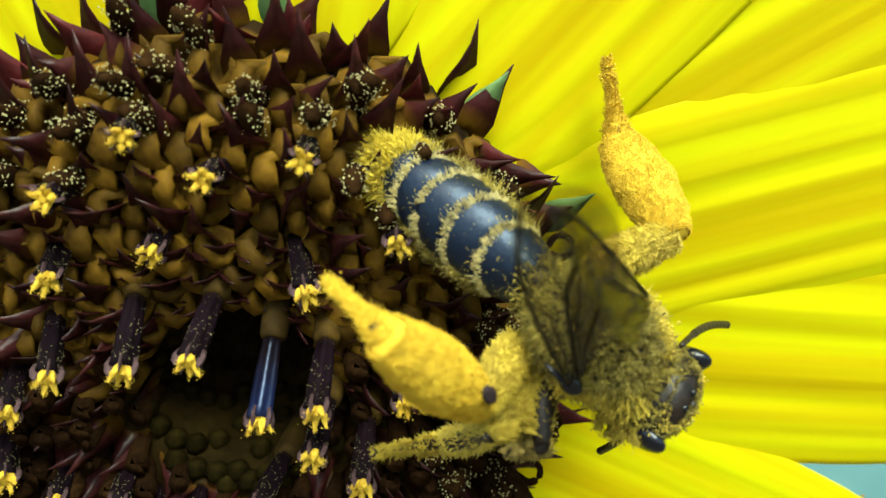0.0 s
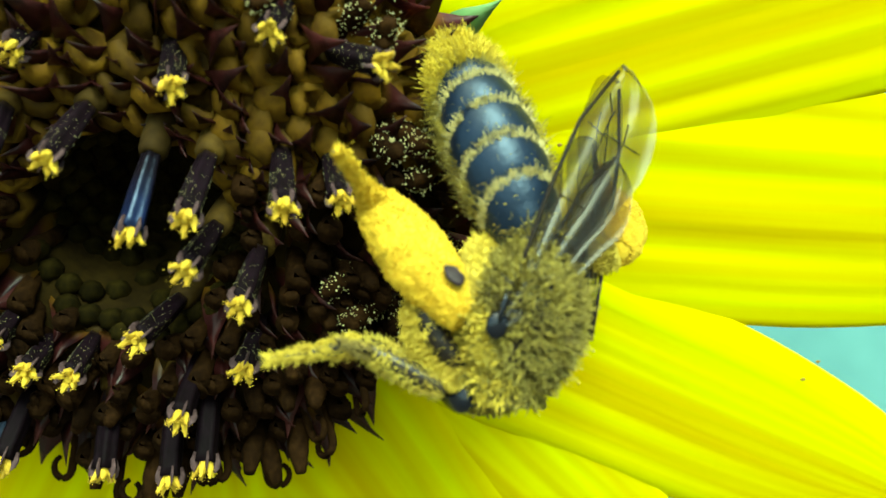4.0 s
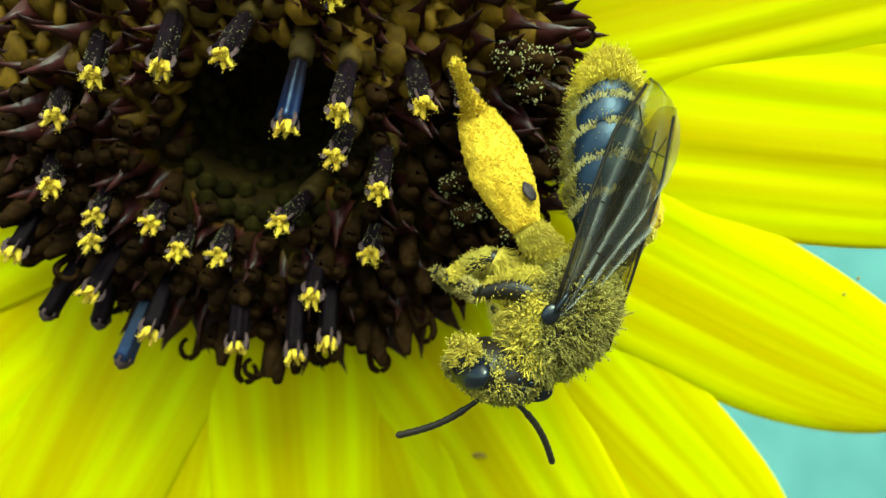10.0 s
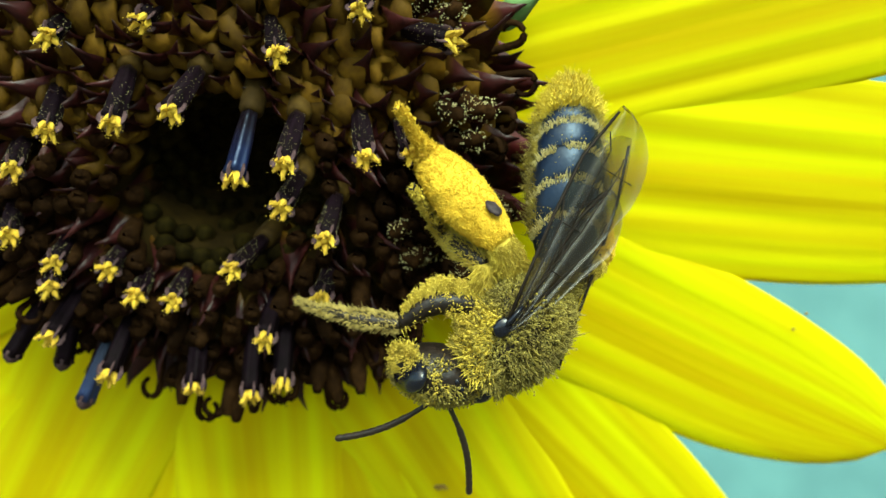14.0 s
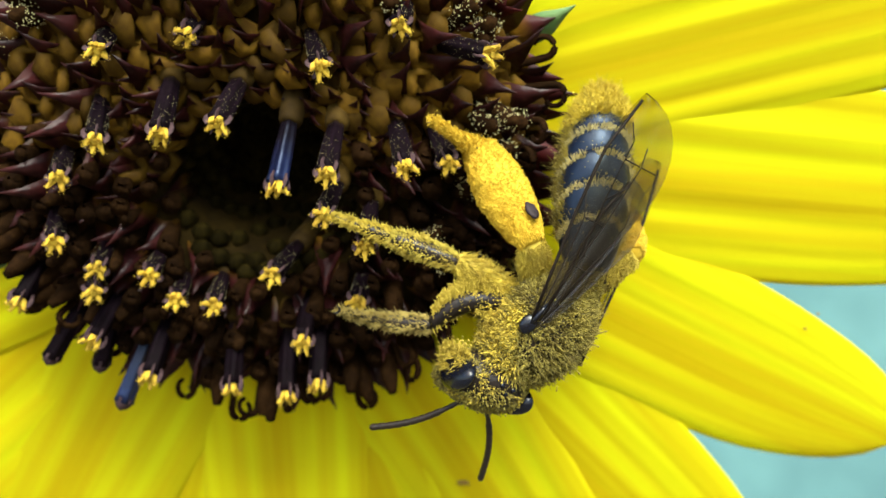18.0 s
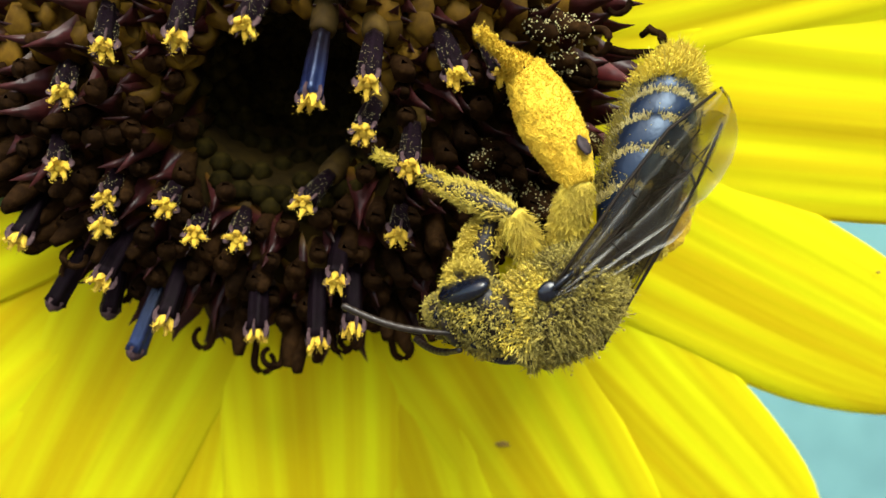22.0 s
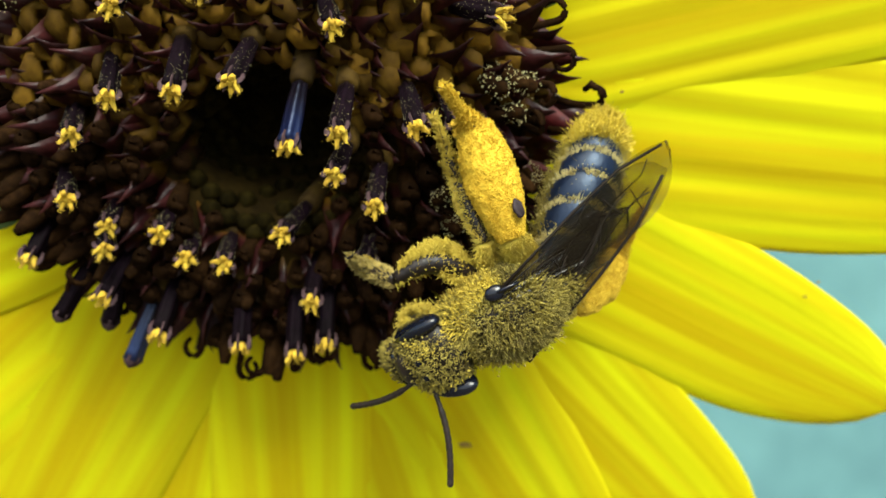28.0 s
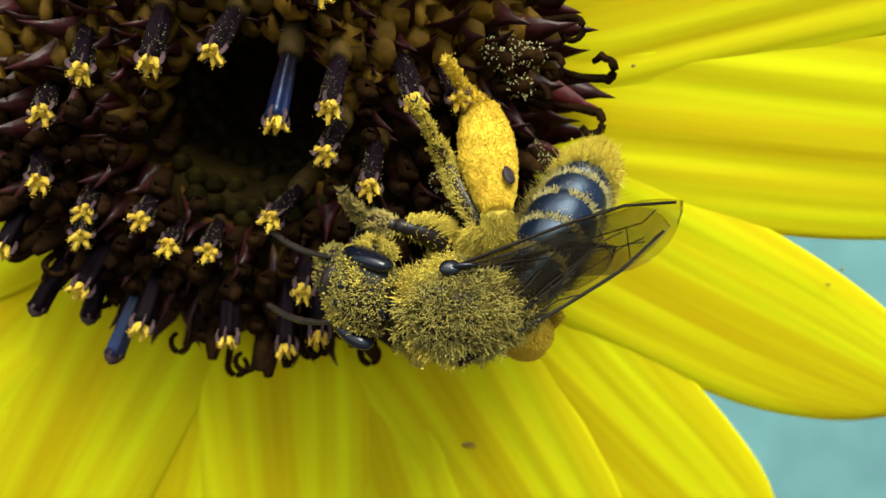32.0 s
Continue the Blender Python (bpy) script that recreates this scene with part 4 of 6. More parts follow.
    for _ in range(lumps):
        c = on_skin(rng.uniform(0.1, 0.95), rng.gauss(0.3, 1.3), 0.03)
        for _ in range(rng.randint(25, 70)):
            dust.append(crumb(c + Vector((rng.gauss(0, 0.11), rng.gauss(0, 0.07), rng.gauss(0, 0.07))), rng.uniform(0.025, 0.05), rng))
    if pieces:
        part("leg_hairs", mesh("leg_hairs", *join(pieces), grain_mat, False), ob, kind="stuff")
    if dust:
        part("leg_pollen", mesh("leg_pollen", *join(dust), grain_mat, False), ob, kind="stuff")
    return ob


def claws(tarsus, length):
    for s in (1, -1):
        part("claw", mesh("claw", *tube([(0, 0, 0), (0.14, s * 0.10, 0.03), (0.24, s * 0.15, -0.06)], [0.05, 0.04, 0.008], 6), BROWN), tarsus, at(length - 0.05, 0, 0))


# a long first foot joint, then four short ones
FOOT = (0.24, 0.26, 0.27, 0.26, 0.25, 0.23, 0.14, 0.16, 0.11, 0.14, 0.10, 0.13, 0.09, 0.12, 0.08)


def hind_leg(seed):
    femur = leg_piece("hind_femur", 2.6, (0.30, 0.36, 0.38, 0.36, 0.30), BROWN, seed, 2400, 1800, 0.24, TAIL, "pollen-caked hind thigh", hair_long=0.22)
    tibia = leg_piece("hind_tibia", 4.3, (0.20, 0.36, 0.42, 0.38, 0.28), BROWN, seed + 1, 5000, 9000, 0.58, POLLEN, "hind shin packed with orange-yellow pollen", hair_long=0.10)
    if seed == 70:
        part("knee_plate", mesh("knee_plate", *ball(0.36, 0.24, 0.10, 12, 16, 0.2, 2), PLATE), tibia, at(0.85, -0.52, 0.68, 36), label="bare dark knee plate")
    tarsus = leg_piece("hind_tarsus", 2.8, (0.26, 0.44, 0.34, 0.25, 0.18, 0.13, 0.09, 0.10, 0.07, 0.09, 0.05), BROWN, seed + 2, 1300, 900, 0.08, POLLEN, hair_long=0.18, lumps=3)
    claws(tarsus, 2.8)
    return femur, tibia, tarsus


right_hind_femur, right_hind_tibia, right_hind_tarsus = hind_leg(70)
left_hind_femur, left_hind_tibia, left_hind_tarsus = hind_leg(80)
right_middle_femur = leg_piece("middle_femur", 2.2, (0.30, 0.36, 0.36, 0.32), BROWN, 91, 900, 700, 0.10, TAIL, hair_long=0.34)
right_middle_tibia = leg_piece("middle_tibia", 2.7, (0.28, 0.38, 0.42, 0.44, 0.44, 0.40, 0.28), BROWN, 92, 1100, 1900, 0.0, DUST, lumps=6)
right_middle_tarsus = leg_piece("middle_tarsus", 2.7, FOOT, BROWN, 93, 900, 1300, 0.0, TAIL, lumps=9)
claws(right_middle_tarsus, 2.7)
right_fore_femur = leg_piece("fore_femur", 3.0, (0.28, 0.40, 0.47, 0.50, 0.46, 0.38), THIGH, 94, 160, 260, 0.0, TAIL, "dark fore thigh with a golden hair fringe", flat=0.9, bow=0.62, dip=1.0, fringe=1000)
fur_on("thigh_cuff", right_fore_femur, lambda a, b: (Vector((1.75 + 1.25 * a, 0.62 * math.sin(math.pi * (1.75 + 1.25 * a) / 3.0) + 0.42 * math.cos(math.tau * b), 0.38 * math.sin(math.tau * b) - ((1.75 + 1.25 * a) / 3.0) ** 2)), Vector((-0.3, math.cos(math.tau * b), math.sin(math.tau * b))).normalized()), 1000, 0.30, 0.022, TAIL, 36, (-0.2, 0, 0), label="golden hair round the top of the thigh", tipped=0.6)
right_fore_tibia = leg_piece("fore_tibia", 2.0, (0.26, 0.33, 0.36, 0.36, 0.28), BROWN, 95, 650, 800, 0.0, LEG_DUST, lumps=4)
right_fore_tarsus = leg_piece("fore_tarsus", 3.0, FOOT, BROWN, 96, 800, 800, 0.0, LEG_DUST, lumps=5)
claws(right_fore_tarsus, 3.0)

# left middle and fore legs, tucked under the body
for name, x, turn, seed in (("middle", -0.2, 20, 110), ("fore", 1.1, -25, 120)):
    femur = leg_piece(name + "_femur", 2.0, (0.30, 0.36, 0.34, 0.28), BROWN, seed, 200, 200, 0.05)
    femur.matrix_basis = at(x, 0.9, -1.2, 0, 40, 90 + turn)
    tibia = leg_piece(name + "_tibia", 2.2, (0.25, 0.32, 0.32, 0.24), BROWN, seed + 1, 200, 400, 0.05)
    tibia.matrix_basis = femur.matrix_basis @ at(1.95, 0, 0, 0, 60, 0)
    tarsus = leg_piece(name + "_tarsus", 2.4, FOOT, BROWN, seed + 2, 150, 300)
    tarsus.matrix_basis = tibia.matrix_basis @ at(2.15, 0, 0, 0, -25, 20)


def antenna():
    """A jointed antenna along +x, drooping a little."""
    path, radii = [], []
    for k in range(49):
        f = k / 48
        path.append((3.9 * f, 0.24 * math.sin(math.pi * f), 0))
        radii.append((0.10 if f < 0.25 else 0.132) * (0.88 if k % 4 == 0 else 1.0) * (0.7 if k == 48 else 1.0))
    return part("antenna", mesh("antenna", *tube(path, radii, 10), BROWN), bee, label="dark jointed antenna")


right_antenna, left_antenna = antenna(), antenna()


def glide(ob, rows):
    """Key a piece from rows of seconds, millimetres and degrees."""
    walk(ob, [(t, at(x, y, z, a, b, c)) for t, x, y, z, a, b, c in rows])


def motions():
    # bee
    glide(bee, [
        (0, 1.93, -3.10, 6.11, 85.7, 43.0, -0.1), (0.5, 2.48, -3.10, 5.74, 86.0, 47.2, 0.7), (1, 2.80, -3.10, 3.80, 83.4, 61.1, 1.8),
        (1.5, 3.33, -3.04, 4.31, 84.5, 67.3, 2.8), (2, 3.73, -2.91, 2.98, 85.9, 77.1, 5.8), (2.5, 3.00, -2.73, 1.74, 97.2, 85.2, 20.3),
        (3, 2.95, -2.48, 1.71, -152.6, 88.0, 136.3), (3.5, 2.60, -2.11, 0.30, -126.7, 82.8, 170.3), (4, 3.24, -1.74, 0.44, -127.8, 74.7, 177.6),
        (4.5, 2.62, -1.43, -1.23, -131.0, 71.0, 178.1), (6.5, 0.99, -1.30, -2.44, -135.4, 67.9, 177.6), (7, 1.25, -1.10, -2.98, -134.2, 66.2, 179.0),
        (7.5, 1.34, -0.95, -3.25, -133.4, 63.1, 178.7), (8, 1.44, -0.80, -3.52, -131.7, 60.1, 179.3), (8.5, 1.70, -0.70, -3.11, -131.0, 58.3, 179.7),
        (9, 1.94, -0.60, -2.70, -131.2, 56.4, 179.8), (10, 1.30, -0.55, -3.44, -129.9, 55.5, -179.8), (11, 1.27, -0.50, -2.95, -129.4, 54.3, 179.8),
        (12, 1.79, -0.50, -2.90, -129.8, 52.5, 180.0), (13, 1.81, -0.50, -2.38, -129.6, 50.2, -179.8), (16, 1.69, -0.50, -2.39, -129.3, 49.9, 179.5),
        (17, 1.57, -0.50, -2.14, -129.0, 50.1, 179.8), (18, 1.45, -0.50, -2.17, -127.8, 49.0, 179.5), (19, 1.48, -0.50, -2.59, -124.8, 44.8, 179.3),
        (20, 0.84, -0.50, -2.72, -126.7, 46.9, 179.4), (21, 1.81, -0.50, -2.85, -125.9, 46.9, 179.7), (22, -0.11, -0.50, -3.65, -123.8, 41.8, 179.8),
        (23, 0.03, -0.50, -3.41, -122.3, 36.0, 179.9), (24, 0.79, -0.50, -3.89, -122.2, 36.2, -179.9), (25, 0.72, -0.50, -3.84, -121.4, 34.0, 179.9),
        (28, -0.07, -0.50, -3.08, -116.9, 26.7, -179.8), (29, 0.15, -0.50, -3.13, -115.9, 25.0, -179.7),
        (30, 0.16, -0.50, -2.92, -115.8, 24.7, -179.6), (30.5, 0.03, -0.50, -3.12, -113.3, 22.7, -179.7),
        (31, -0.11, -0.50, -3.31, -110.5, 20.5, -179.8), (31.5, -1.55, -0.50, -4.14, -102.9, 12.6, 179.9),
        (32, -2.04, -0.60, -3.47, -95.2, 4.3, 179.9),
    ])
    # head
    glide(head, [
        (0, 2.73, 0.03, -1.21, -14.2, 30.1, -0.1), (0.5, 2.23, -0.67, -1.24, -14.2, 30.2, -1.1), (1, 1.08, -0.15, -1.65, -9.6, 39.5, 6.7),
        (1.5, 1.20, -0.05, -1.65, -9.5, 40.1, 2.7), (2, 1.22, 0.08, -1.62, -6.9, 40.0, 4.4), (2.5, 1.32, 0.10, -1.55, -4.3, 40.2, 4.2),
        (3, 1.42, 0.02, -1.45, -3.0, 34.6, 7.6), (3.5, 2.00, -0.08, -1.34, -5.2, 28.4, 10.8), (4, 1.79, 0.16, -1.34, -3.2, 21.1, 13.8),
        (4.5, 1.60, 0.09, -1.45, -10.3, 15.6, 12.6), (6.5, 1.27, -0.18, -1.79, -11.3, 23.2, 22.7), (7, 1.57, -0.20, -1.83, -11.9, 22.0, 24.0),
        (7.5, 2.06, -0.51, -1.72, -10.0, 10.0, 16.7), (8, 2.52, -0.76, -1.57, -5.7, -2.5, 10.9), (8.5, 2.51, -0.46, -1.05, -1.4, -6.4, 11.6),
        (9, 2.51, -0.17, -0.54, 2.9, -10.2, 12.4), (10, 2.95, -0.42, -0.75, 1.8, -10.6, 13.4), (11, 1.95, -0.55, -0.83, 0.6, -11.0, 14.4),
        (12, 2.67, -0.43, -0.75, 1.1, -12.7, 16.8), (13, 3.03, -0.71, -0.99, 1.3, -15.1, 20.2), (16, 3.14, -0.63, -0.86, 2.2, -19.1, 17.1),
        (17, 2.96, -0.22, -0.55, 4.2, -17.0, 12.3), (18, 2.98, -0.14, -0.46, 4.9, -16.6, 8.9), (19, 3.54, -0.50, -0.67, 15.5, -30.7, -27.2),
        (20, 2.76, -0.66, -0.84, 4.6, -14.5, 3.0), (21, 2.83, -0.30, -0.57, 4.6, -13.4, 1.3), (22, 2.33, -1.07, -1.06, 9.2, -28.8, -11.8),
        (23, 3.26, -0.07, -0.39, 10.0, -42.0, 3.0), (24, 3.50, -0.29, -0.54, 11.0, -42.0, 0.0), (25, 3.34, -0.16, -0.44, 12.0, -43.0, -2.0),
        (28, 3.33, 0.32, -0.19, 15.0, -46.2, -5.7), (29, 3.66, 0.32, -0.20, 14.8, -47.8, -6.4), (30, 3.78, 0.38, -0.17, 14.8, -47.8, -6.4),
        (30.5, 3.69, 0.26, -0.24, 13.3, -45.8, -5.9), (31, 3.35, 0.09, -0.30, 12.1, -43.8, -5.8), (31.5, 2.87, -1.11, -0.56, -3.7, -42.9, 5.8),
        (32, 3.45, -0.89, -0.37, -18.2, -39.5, -7.0),
    ])
    # abdomen
    glide(abdomen, [
        (0, -1.90, 0.00, -0.10, 3.7, -21.3, -0.5), (0.5, -1.90, -0.00, -0.10, 3.4, -3.4, 4.7), (1, -1.90, 0.00, -0.10, 5.5, 10.7, 10.6),
        (1.5, -1.90, -0.00, -0.10, 5.5, -12.4, 11.1), (2, -1.90, 0.00, -0.10, 6.7, 10.0, 17.6), (2.5, -1.90, 0.00, -0.10, 8.1, 5.1, 14.6),
        (3, -1.90, 0.00, -0.10, 12.3, -15.8, 14.4), (3.5, -1.90, 0.00, -0.10, 23.3, -41.9, 2.5), (4, -1.90, 0.00, -0.10, 25.3, -36.5, 17.6),
        (4.5, -1.90, 0.00, -0.10, 28.3, -29.1, 8.9), (6.5, -1.90, -0.00, -0.10, 32.9, -26.6, -9.0), (7, -2.55, 0.00, -0.10, 28.6, -21.1, 14.2),
        (7.5, -2.55, 0.00, -0.10, 27.2, -22.4, 17.4), (8, -2.55, 0.00, -0.10, 26.2, -23.6, 19.8), (8.5, -2.55, 0.00, -0.10, 25.6, -26.1, 23.5),
        (9, -2.55, 0.00, -0.10, 24.9, -29.0, 28.0), (10, -2.55, 0.00, -0.10, 26.2, -30.2, 17.6), (11, -2.55, 0.00, -0.10, 25.6, -29.3, 17.1),
        (12, -2.55, 0.00, -0.10, 25.2, -32.0, 21.4), (13, -2.55, 0.00, -0.10, 25.3, -32.6, 22.1), (16, -2.55, 0.00, -0.10, 25.6, -31.5, 20.4),
        (17, -2.55, 0.00, -0.10, 25.7, -30.5, 18.7), (18, -2.55, 0.00, -0.10, 24.8, -30.8, 20.4), (19, -2.55, 0.00, -0.10, 22.0, -29.8, 22.7),
        (20, -2.55, 0.00, -0.10, 26.0, -27.2, 14.2), (21, -2.55, 0.00, -0.10, 22.2, -32.3, 25.4), (22, -2.55, 0.00, -0.10, 21.5, -26.3, 17.4),
        (23, -2.55, 0.00, -0.10, 20.6, -30.3, 26.3), (24, -2.55, 0.00, -0.10, 19.2, -32.5, 30.9), (25, -2.55, 0.00, -0.10, 18.4, -33.0, 33.5),
        (28, -1.90, 0.00, -0.10, 16.9, -33.3, 35.3), (29, -1.90, -0.00, -0.10, 15.6, -31.8, 37.6), (30, -1.90, 0.00, -0.10, 16.7, -36.0, 35.1),
        (30.5, -1.90, 0.00, -0.10, 14.7, -34.9, 37.4), (31, -1.90, 0.00, -0.10, 12.4, -32.9, 40.9), (31.5, -1.90, 0.00, -0.10, 6.2, -24.5, 52.1),
        (32, -1.90, 0.00, -0.10, 2.8, -28.6, 52.2),
    ])
    # right forewing
    glide(right_forewing, [
        (0, 0.20, -1.70, 1.05, -6.7, -56.6, 162.7), (0.5, 0.20, -1.70, 1.05, -4.2, -23.5, 165.6), (1, 0.20, -1.70, 1.05, -6.6, -18.3, 172.3),
        (1.5, 0.20, -1.70, 1.05, -6.8, -20.1, 174.4), (2, 0.20, -1.70, 1.05, -8.3, -16.4, -179.7), (2.5, 0.20, -1.70, 1.05, -9.5, -12.9, 166.5),
        (3, 0.20, -1.70, 1.05, -14.4, 14.2, 160.6), (3.5, 0.20, -1.70, 1.05, -19.3, 11.3, 150.2), (4, 0.20, -1.70, 1.05, -26.7, 10.3, 156.8),
        (4.5, 0.20, -1.70, 1.05, -30.2, 8.0, 160.7), (6.5, 0.20, -1.70, 1.05, -30.3, -1.0, 150.9), (7, 0.20, -1.70, 1.05, -33.9, 7.2, 165.0),
        (7.5, 0.20, -1.70, 1.05, -33.7, 10.1, 169.0), (8, 0.20, -1.70, 1.05, -33.2, 12.4, 173.1), (8.5, 0.20, -1.70, 1.05, -33.5, 15.1, 176.3),
        (9, 0.20, -1.70, 1.05, -33.7, 18.3, 179.6), (10, 0.20, -1.70, 1.05, -32.6, 16.9, -179.9), (11, 0.20, -1.70, 1.05, -30.3, 7.2, -171.3),
        (12, 0.20, -1.70, 1.05, -30.4, 10.7, -171.7), (13, 0.20, -1.70, 1.05, -31.5, 16.0, -178.4), (16, 0.20, -1.70, 1.05, -31.5, 15.2, -178.5),
        (17, 0.20, -1.70, 1.05, -30.2, 7.6, -170.6), (18, 0.20, -1.70, 1.05, -29.2, 8.9, -168.7), (19, 0.20, -1.70, 1.05, -28.5, 16.9, 179.7),
        (20, 0.20, -1.70, 1.05, -29.7, 11.8, 173.0), (21, 0.20, -1.70, 1.05, -30.0, 20.2, -174.5), (22, 0.20, -1.70, 1.05, -28.1, 13.3, 179.0),
        (23, 0.20, -1.70, 1.05, -26.7, 16.9, -178.6), (24, 0.20, -1.70, 1.05, -26.5, 19.5, -173.3), (25, 0.20, -1.70, 1.05, -25.7, 19.6, -173.7),
        (28, 0.20, -1.70, 1.05, -9.6, 19.5, -173.6), (29, 0.20, -1.70, 1.05, -8.1, 20.4, -171.8), (30, 0.20, -1.70, 1.05, -7.6, 20.2, -173.3),
        (30.5, 0.20, -1.70, 1.05, -5.0, 20.1, -171.3), (31, 0.20, -1.70, 1.05, -2.5, 19.9, -168.8), (31.5, 0.20, -1.70, 1.05, 4.6, 17.5, -166.4),
        (32, 0.20, -1.70, 1.05, 11.3, 16.6, -169.9),
    ])
    # left forewing
    glide(left_forewing, [
        (0, 0.20, 1.70, 1.05, 35.3, -59.5, -159.2), (0.5, 0.20, 1.70, 1.05, 39.3, -28.9, -171.4), (1, 0.20, 1.70, 1.05, 36.7, -16.6, -170.5),
        (1.5, 0.20, 1.70, 1.05, 36.8, -18.4, -163.2), (2, 0.20, 1.70, 1.05, 35.2, -14.3, -159.9), (2.5, 0.20, 1.70, 1.05, 33.1, -8.2, -167.4),
        (3, 0.20, 1.70, 1.05, 25.7, 21.0, 175.9), (3.5, 0.20, 1.70, 1.05, 17.6, 17.5, 169.7), (4, 0.20, 1.70, 1.05, 8.4, 20.5, 169.2),
        (4.5, 0.20, 1.70, 1.05, 5.0, 17.0, 171.0), (6.5, 0.20, 1.70, 1.05, 1.9, 12.0, 167.1), (7, 0.20, 1.70, 1.05, 1.4, 14.3, 171.4),
        (7.5, 0.20, 1.70, 1.05, 2.2, 17.4, 176.0), (8, 0.20, 1.70, 1.05, 3.4, 19.5, -179.7), (8.5, 0.20, 1.70, 1.05, 3.4, 21.0, -177.7),
        (9, 0.20, 1.70, 1.05, 3.5, 23.4, -175.3), (10, 0.20, 1.70, 1.05, 7.6, 12.2, -164.9), (11, 0.20, 1.70, 1.05, 8.4, 11.6, -165.6),
        (12, 0.20, 1.70, 1.05, 9.0, 13.9, -162.7), (13, 0.20, 1.70, 1.05, 9.1, 14.0, -162.4), (16, 0.20, 1.70, 1.05, 5.9, 22.2, -173.8),
        (17, 0.20, 1.70, 1.05, 5.7, 21.0, -176.0), (18, 0.20, 1.70, 1.05, 6.7, 21.1, -175.8), (19, 0.20, 1.70, 1.05, 10.4, 23.2, -170.2),
        (20, 0.20, 1.70, 1.05, 7.9, 19.7, -176.1), (21, 0.20, 1.70, 1.05, 8.2, 23.5, -171.2), (22, 0.20, 1.70, 1.05, 12.6, 11.0, -163.3),
        (23, 0.20, 1.70, 1.05, 12.9, 22.8, -167.9), (24, 0.20, 1.70, 1.05, 0.0, 15.0, -157.0), (25, 0.20, 1.70, 1.05, -8.0, 11.5, -153.0),
        (28, 0.20, 1.70, 1.05, -2.2, 10.6, -152.7), (29, 0.20, 1.70, 1.05, -0.3, 9.4, -150.4), (30, 0.20, 1.70, 1.05, -0.4, 11.5, -153.2),
        (30.5, 0.20, 1.70, 1.05, 2.3, 9.1, -150.5), (31, 0.20, 1.70, 1.05, 4.9, 6.5, -147.4), (31.5, 0.20, 1.70, 1.05, 10.7, 2.3, -145.7),
        (32, 0.20, 1.70, 1.05, 15.8, 9.0, -152.0),
    ])
    # right hind femur
    glide(right_hind_femur, [
        (0, -1.19, -3.83, 0.62, -0.5, 32.7, 94.3), (0.5, -2.13, -3.15, 0.63, 2.2, 38.9, 71.2), (1, -2.14, -2.97, 0.45, 4.0, 38.1, 69.5),
        (1.5, -2.02, -3.57, 0.37, 2.4, 30.7, 76.5), (2, -2.53, -4.46, 0.09, 3.5, 19.5, 71.9), (2.5, -2.87, -3.28, 0.08, 7.9, 25.4, 57.2),
        (3, -1.32, -2.40, 0.10, -2.0, 42.7, 93.1), (3.5, -0.87, -1.87, 0.03, -38.9, 50.5, 121.6), (4, 0.33, -1.91, -0.25, -38.0, 25.9, 152.1),
        (4.5, -1.29, -1.74, -0.28, -73.9, 50.8, 98.2), (6.5, -1.37, -1.59, -0.29, -169.1, 57.1, 92.6), (7, -1.53, -1.95, -0.61, 17.0, 31.4, 82.4),
        (7.5, -1.65, -2.15, -0.75, 16.0, 20.8, 77.9), (8, -1.73, -2.39, -0.91, 13.4, 11.6, 76.7), (8.5, -1.46, -2.52, -0.99, 2.3, 7.9, 87.6),
        (9, -1.23, -2.59, -1.07, -5.4, 4.7, 96.0), (10, -1.69, -2.85, -1.21, 7.2, -0.3, 81.0), (11, -2.07, -2.74, -1.07, 16.6, 3.9, 68.8),
        (12, -2.26, -2.73, -1.10, 19.9, 3.0, 63.4), (13, -1.85, -2.61, -1.00, 13.1, 6.9, 74.4), (16, -2.31, -2.54, -0.91, 24.2, 9.1, 59.5),
        (17, -2.01, -2.38, -0.77, 22.3, 16.0, 66.3), (18, -2.03, -2.52, -0.81, 19.5, 13.3, 67.6), (19, -1.72, -2.28, -0.49, 16.2, 28.3, 75.8),
        (20, -2.13, -2.27, -0.57, 28.3, 23.3, 60.3), (21, -1.76, -2.93, -1.00, 8.1, 5.7, 79.6), (22, -2.88, -2.76, -0.76, 26.1, 10.8, 50.0),
        (23, -1.88, -2.53, -0.54, 15.1, 22.5, 72.4), (24, -1.60, -2.99, -0.82, 4.1, 10.6, 84.3), (25, -1.40, -2.84, -0.68, 0.1, 15.7, 89.9),
        (28, -1.21, -2.70, -0.36, -5.2, 26.1, 96.5), (29, -1.04, -2.77, -0.35, -8.4, 25.3, 101.5), (30, -0.89, -2.77, -0.34, -11.4, 24.9, 106.0),
        (30.5, -0.99, -2.90, -0.27, -7.7, 25.6, 102.1), (31, -1.08, -3.03, -0.17, -5.0, 26.7, 98.9), (31.5, -1.93, -3.84, 0.04, 3.2, 23.2, 79.5),
        (32, -1.47, -3.52, 0.58, 0.2, 35.3, 88.3),
    ])
